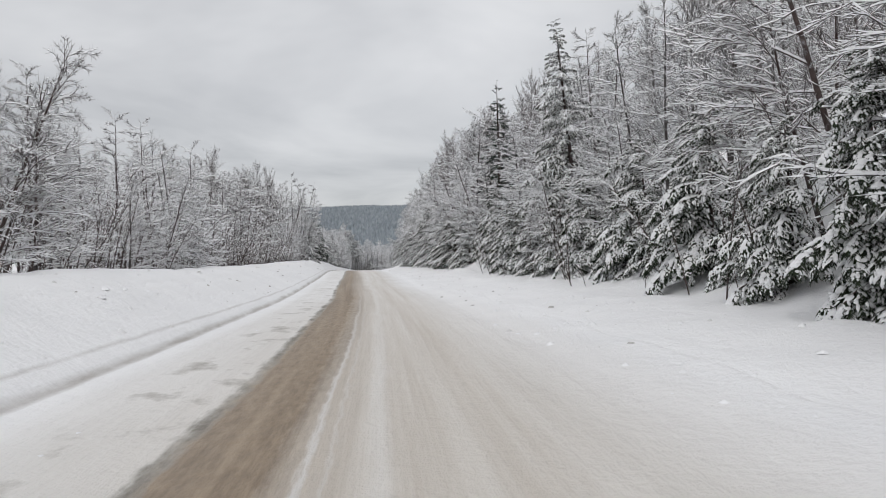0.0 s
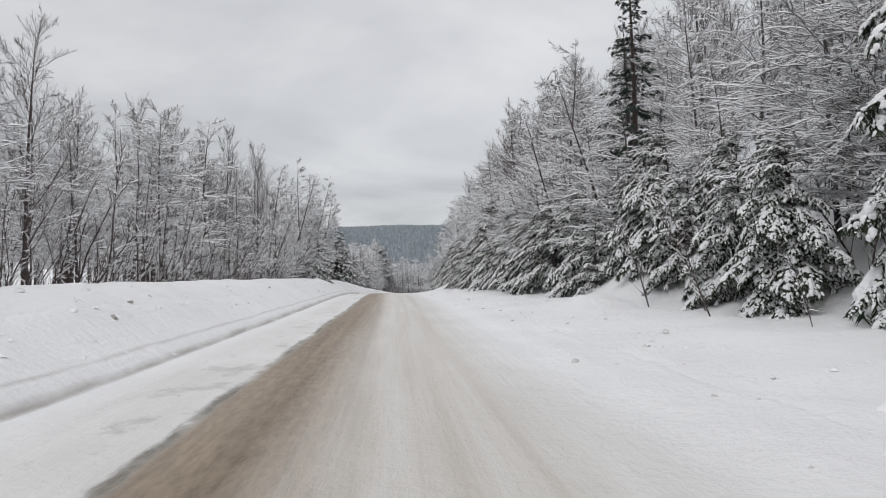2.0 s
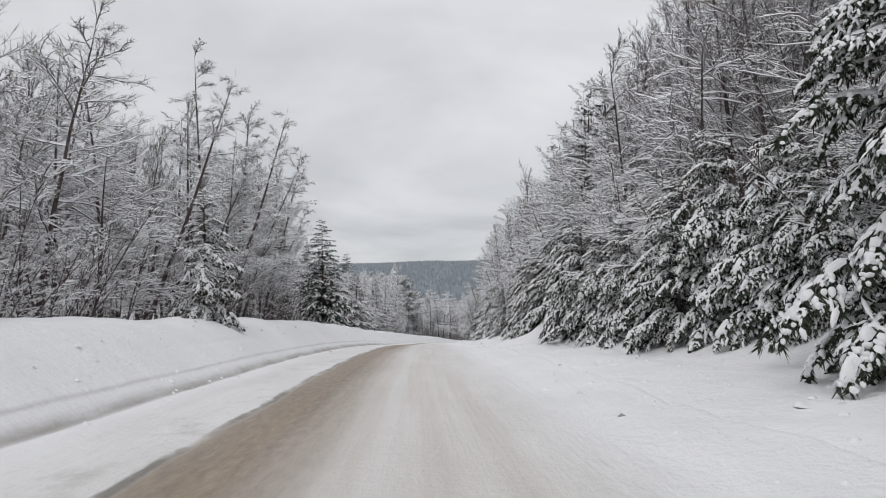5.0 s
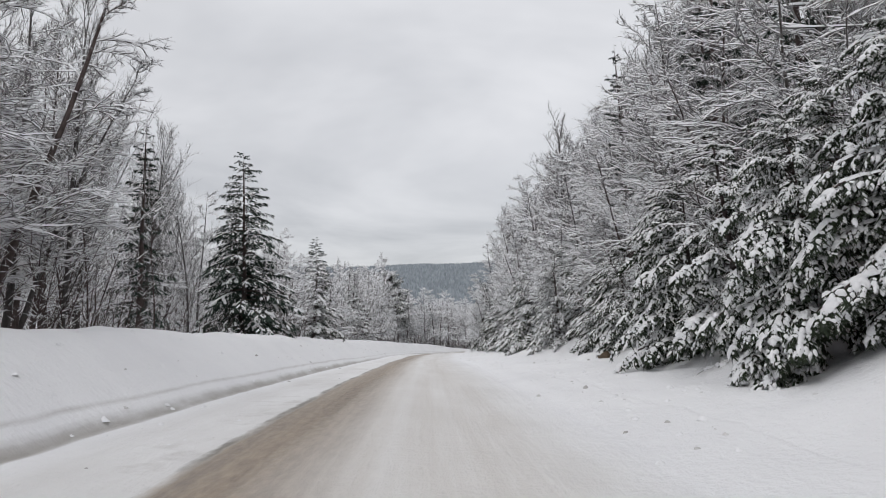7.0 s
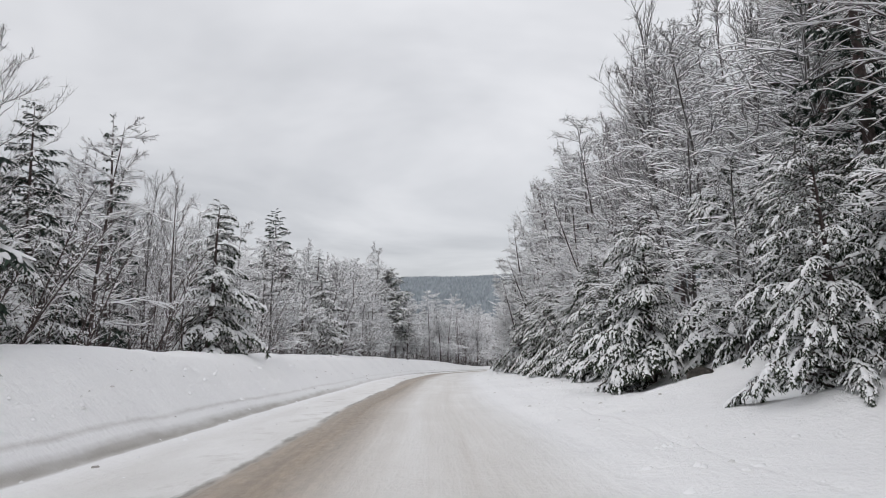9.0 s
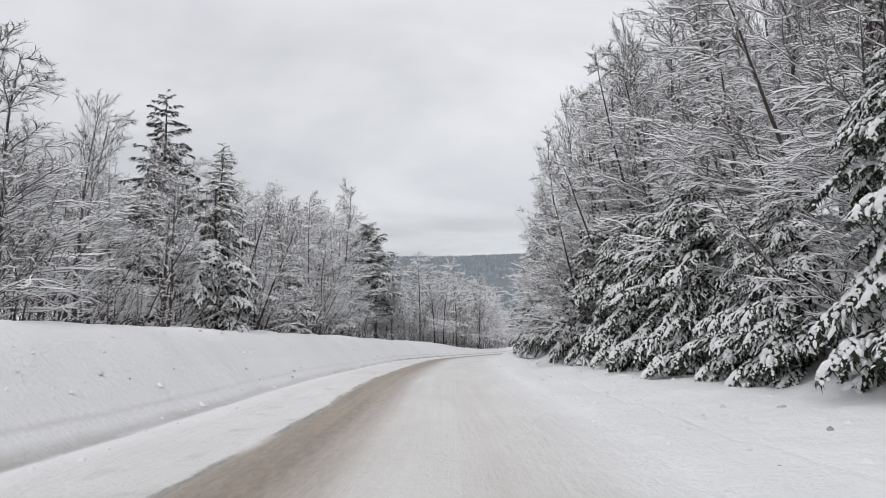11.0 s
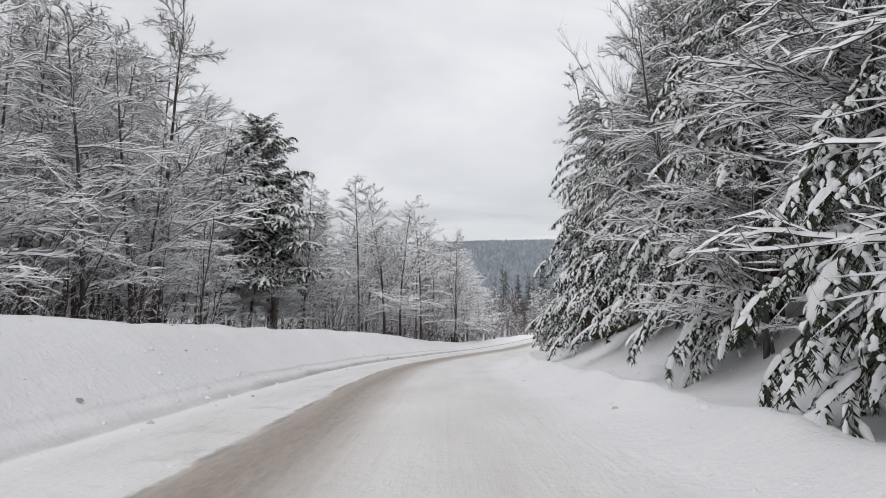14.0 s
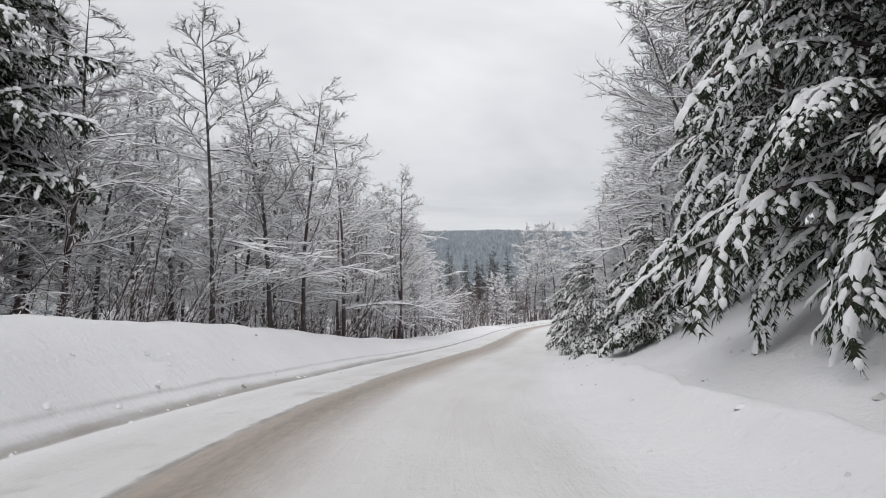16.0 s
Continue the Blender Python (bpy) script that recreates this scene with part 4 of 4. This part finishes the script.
# left side
for y, tall in ((96.0, 12.5), (99.0, 12.0), (101.0, 13.0), (103.5, 13.5), (105.5, 13.5), (107.5, 13.0), (109.0, 12.5), (111.0, 11.5)):
    x, _y = place(random.uniform(-12.0, -10.2), y)
    edge_tall.put(x, y, tall, math.pi + random.uniform(-0.4, 0.4))
scatter(edge, -11.5, -9.8, 2, 240, 24, 1.8, (4.5, 7.0), True)
scatter(upright, -18, -10.5, 4, 170, 33, 2.0, left_tall)
scatter(layered, -17, -10.5, 4, 170, 14, 2.4, lambda y: left_tall(y) * 0.85)
scatter(layered, -17, -10, 165, 225, 16, 2.0, left_tall)
scatter(layered, -19, -8.8, 225, 300, 34, 1.9, lambda y: left_tall(y) * 1.04)
scatter(upright, -18, -11, 165, 250, 12, 2.2, left_tall)
scatter(layered, -18.5, -13.5, 205, 228, 12, 1.7, (12.5, 15.0))
scatter(layered, -16, -10.8, 178, 211, 16, 1.5, left_tall)
scatter(edge_tall, -12.2, -10.2, 176, 211, 12, 1.7, lambda y: left_tall(y) * 0.95, True)
# outside of the bend and down the valley
scatter(layered, -20, -7.5, 283, 315, 14, 2.4, (13.0, 16.0))
scatter(upright, 10.6, 14.0, 186, 222, 6, 1.8, (16.0, 19.0))
scatter(layered, 12.4, 15.5, 186, 222, 7, 1.8, (17.0, 20.0))
scatter(edge_tall, 10.8, 12.5, 183, 225, 6, 2.4, (13.0, 17.0), True)
scatter(layered, 4.2, 6.2, 240, 268, 9, 1.6, (8.0, 10.5))
scatter(layered, 7.0, 9.8, 228, 264, 11, 1.6, (12.5, 15.5))
scatter(edge_tall, 8.8, 11.0, 221, 246, 7, 1.8, (13.0, 16.0), True)
# a close row of hemlocks before the bend
for x, y, tall in ((-10.5, 164.0, 5.2), (-10.8, 167.2, 5.6), (-11.7, 174.0, 5.8), (-12.2, 176.8, 5.2), (-10.9, 170.2, 4.6)):
    hemlock.put(x, y, tall, random.uniform(-0.5, 0.5))
for _ in range(14):
    dark_spruce.put(random.uniform(-7, 12), random.uniform(368, 398), random.uniform(14, 19))


# ---- undergrowth: thin snow-lined saplings, joined ----
def undergrowth():
    rng = np.random.default_rng(7)
    lib = []
    for i in range(10):
        wood, snow = Buf(), Buf()
        tall = 4.0
        head = np.array([-0.25 + rng.normal(0, 0.2), rng.normal(0, 0.22), 1.0])
        p = curve_pts(rng, (0, 0, -0.3), head / np.linalg.norm(head), tall, 3, -0.15, 0.08)
        tube(wood, p, np.array([0.028, 0.021, 0.014, 0.006]), 3)
        fan(wood, snow, rng, p, 2.2, 14, 0.011, "edge")
        fan(wood, snow, rng, p, 1.5, 24, 0.008, "layered")
        lib.append((wood, snow))
    wood, snow = Buf(), Buf()
    for u0, u1, y0, y1, count, lo, hi in [
        (-32, -9.3, 0, 330, 2000, 0.4, 1.25), (-12.5, -9.4, 0, 235, 900, 0.35, 0.9), (8.2, 20, 0, 225, 650, 0.4, 1.3), (-24, -8.5, 235, 335, 500, 0.5, 1.2), (-60, 14, 335, 380, 300, 0.8, 1.8),
    ]:
        us = u0 + (u1 - u0) * rng.uniform(0, 1, count) if u0 > 0 else u1 - (u1 - u0) * rng.uniform(0, 1, count) ** 1.5
        for u, y in zip(us, rng.uniform(y0, y1, count)):
            x, _y = place(u, y)
            sc = rng.uniform(lo, hi) * (0.45 if open_view(u, x, y) else 1.0)
            m = turn_z((0.0 if u > 0 else math.pi) + rng.normal(0, 0.7)) * sc
            base = np.array([x, y, float(terrain(np.array(x), np.array(y)))])
            i = rng.integers(10)
            wood.put(lib[i][0], m, base)
            snow.put(lib[i][1], m, base)
    ob = new("undergrowth", wood.mesh("undergrowth", BARK_BROWN))
    tagged(ob, "thicket of thin bare saplings bent under snow", "undergrowth", kind="stuff")
    tagged(part("snow", snow.mesh("snow", LOAD), ob, "snow lying on the twigs"), kind="stuff")


undergrowth()


# ---- the woods behind: stretches of trees that share a few meshes ----
def back_woods():
    lib = []
    for i in range(6):
        t, w, s = bare_meshes(71 + i, 13.0, "upright" if i % 3 == 0 else "layered", 30, 8, 11, 1.1)
        w.put(t, np.eye(3), np.zeros(3))
        lib.append((w.mesh("tree", BARK_BROWN if i % 2 else BARK_GREY), s.mesh("snow", LOAD, True)))

    def grow(woods, x, y, tall, snowy=True):
        k = random.randrange(6)
        z = float(terrain(np.array(x), np.array(y))) - 0.1
        tree = part("tree", lib[k][0], woods)
        tree.matrix_basis = Matrix.Translation((x, y, z)) @ Matrix.Rotation(random.uniform(0, 6.28), 4, "Z") @ Matrix.Scale(tall / 13, 4)
        tagged(tree, kind="stuff")
        if snowy:
            tagged(part("snow", lib[k][1], tree), kind="stuff")

    def woods_of(label):
        return tagged(new("background_woods"), label, "forest", kind="stuff")

    for u0, u1, y0, y1, count, tall, label in [
        (-30, -10.8, 4, 120, 200, left_tall, "dense bare winter woods behind the snow bank"), (-30, -11.5, 120, 240, 180, left_tall, "dense bare winter woods behind the spruces"),
        (13, 26, 6, 120, 90, right_tall, "bare woods climbing the snowy slope"), (13, 26, 120, 230, 70, right_tall, "tall bare woods climbing the snowy slope"),
        (-32, -9, 225, 335, 80, left_tall, "bare woods on the outside of the bend"), (-60, -26, 290, 380, 60, left_tall, "bare woods down in the valley"), (-30, 12, 335, 385, 14, left_tall, "scattered bare trees beyond the bend"),
    ]:
        woods = woods_of(label)
        for u, x, y in spots(u0, u1, y0, y1, count, 1.4):
            STAND.append((x, y))
            grow(woods, x, y, tall(y) * random.uniform(0.82, 1.06))
    woods = woods_of("low grey-brown thicket of young trees in the dip")
    for _ in range(170):
        y = random.uniform(284, 345)
        x = random.uniform(-17.5 + 0.04 * (y - 203), -19.7 + 0.24 * (y - 203))
        if clear(x, y, 1.2) and (x - float(cx(y))) / float(lean(y)) < -6.5:
            grow(woods, x, y, random.uniform(3.5, 7.2), random.random() < 0.3)


back_woods()


# ---- far woods on the ridge: one object, distance haze painted in its colour ----
def far_woods():
    rng = np.random.default_rng(5)
    n = 42000
    ys = 440 + 780 * rng.uniform(0, 1, n) ** 0.85
    xs = rng.uniform(-1, 1, n) * (190 + ys * 0.18)
    zs = terrain(xs, ys)
    con = rng.uniform(0, 1, n) < 0.35
    h = rng.uniform(6.0, 9.5, n) * np.where(con, 1.12, 1.0)
    r = h * np.where(con, 0.20, 0.34) * rng.uniform(0.8, 1.25, n)
    turn = rng.uniform(0, 6.28, n)
    # each tree: a skirt of four points, a shoulder of four and a tip
    v = np.zeros((n, 9, 3))
    for k in range(4):
        a = turn + k * np.pi / 2
        for j, (wide, up) in enumerate(((0.9, 0.0), (1.0, 0.45))):
            w = r * np.where(con & (j == 1), 0.62, wide) * rng.uniform(0.75, 1.25, n)
            v[:, 4 * j + k] = np.stack([xs + np.cos(a) * w, ys + np.sin(a) * w, zs + h * up * rng.uniform(0.85, 1.15, n)], 1)
    v[:, 8] = np.stack([xs, ys, zs + h], 1)
    f = np.array([(k, (k + 1) % 4, 4 + (k + 1) % 4, 4 + k) for k in range(4)] + [(4 + k, 4 + (k + 1) % 4, 8, 8) for k in range(4)])
    f = (f[None] + 9 * np.arange(n)[:, None, None]).reshape(-1, 4).tolist()
    faces = [q if q[2] != q[3] else q[:3] for q in f]
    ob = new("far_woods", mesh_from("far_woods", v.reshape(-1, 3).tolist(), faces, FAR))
    tagged(ob, "snow-dusted forest covering the far ridge, painted grey-blue as if hazy", "forest", kind="stuff")


far_woods()


# ---- rocks under the snow bank ----
def rock(x, y, size, seed, label, lift=0.0, mat=None):
    rng = np.random.default_rng(seed)
    bm = bmesh.new()
    for p in rng.normal(0, 1, (22, 3)):
        bm.verts.new(Vector(p / np.linalg.norm(p) * rng.uniform(0.75, 1.15)))
    hull = bmesh.ops.convex_hull(bm, input=bm.verts)
    bmesh.ops.delete(bm, geom=[g for g in hull["geom_interior"] if isinstance(g, bmesh.types.BMVert)], context="VERTS")
    bmesh.ops.subdivide_edges(bm, edges=bm.edges[:], cuts=2, use_grid_fill=True)
    for v in bm.verts:
        v.co *= 1 + 0.10 * noise.noise(v.co * 3.0 + Vector((seed, 0, 0))) + 0.05 * noise.noise(v.co * 8.0)
    me = bpy.data.meshes.new("rock")
    bm.to_mesh(me)
    bm.free()
    me.materials.append(mat or ROCK)
    ob = new("rock", me)
    z = float(terrain(np.array(x), np.array(y)))
    ob.matrix_basis = Matrix.Translation((x, y, z + lift)) @ Matrix.Rotation(float(rng.uniform(0, 6)), 4, "Z") @ Matrix.Diagonal((size[0], size[1], size[2], 1))
    tagged(ob, label, "rock")


rock(-9.0, 138.8, (0.46, 0.40, 0.40), 3, "dark rock poking out of the snowy slope", -0.1)
rock(-8.3, 141.6, (0.35, 0.3, 0.22), 4, "dark rock poking out of the snowy slope", 0.05)
rock(-7.3, 121.2, (0.40, 0.34, 0.30), 5, "brown rock at the foot of the snowy slope", 0.0, ROCK_BROWN)
rock(-12.3, 207.2, (0.9, 2.0, 1.0), 6, "brown rock ledge under hanging hemlock boughs", 0.45, ROCK_BROWN)
rock(-12.5, 203.4, (0.8, 1.4, 0.75), 7, "brown rock ledge under hanging hemlock boughs", 0.3, ROCK_BROWN)


# ---- clods of ploughed snow and dirt ----
def clods():
    rng = np.random.default_rng(9)
    buf = Buf()
    base = np.array([[0, 0, 0.75], [1, 0, 0], [0.31, 0.95, 0.05], [-0.81, 0.59, 0], [-0.81, -0.59, 0.05], [0.31, -0.95, 0], [0.5, 0.5, 0.5], [-0.5, 0.2, 0.55], [0.1, -0.6, 0.5]])
    tri = [(1, 2, 6), (2, 3, 7), (3, 4, 7), (4, 5, 8), (5, 1, 8), (1, 6, 8), (6, 2, 7), (4, 8, 7), (6, 7, 0), (7, 8, 0), (8, 6, 0)]
    for u0, u1, n, lo, hi in [(2.4, 6.4, 1500, 0.02, 0.10), (-7.2, -4.3, 1300, 0.02, 0.10), (-3.9, -2.6, 160, 0.015, 0.05)]:
        for u, y, r in zip(rng.uniform(u0, u1, n), rng.uniform(2, 225, n), lo + (hi - lo) * rng.uniform(0, 1, n) ** 2.2):
            x, _y = place(u, y)
            z = float(terrain(np.array(x), np.array(y)))
            v = base * rng.uniform(0.7, 1.3, (9, 3)) * r
            buf.add(v @ turn_z(rng.uniform(0, 6.28)).T + np.array([x, y, z - 0.2 * r]), tri)
    ob = new("snow_clods", buf.mesh("snow_clods", CLOD, True))
    tagged(ob, "scattered lumps of ploughed snow and grit", "snow", kind="stuff")


clods()
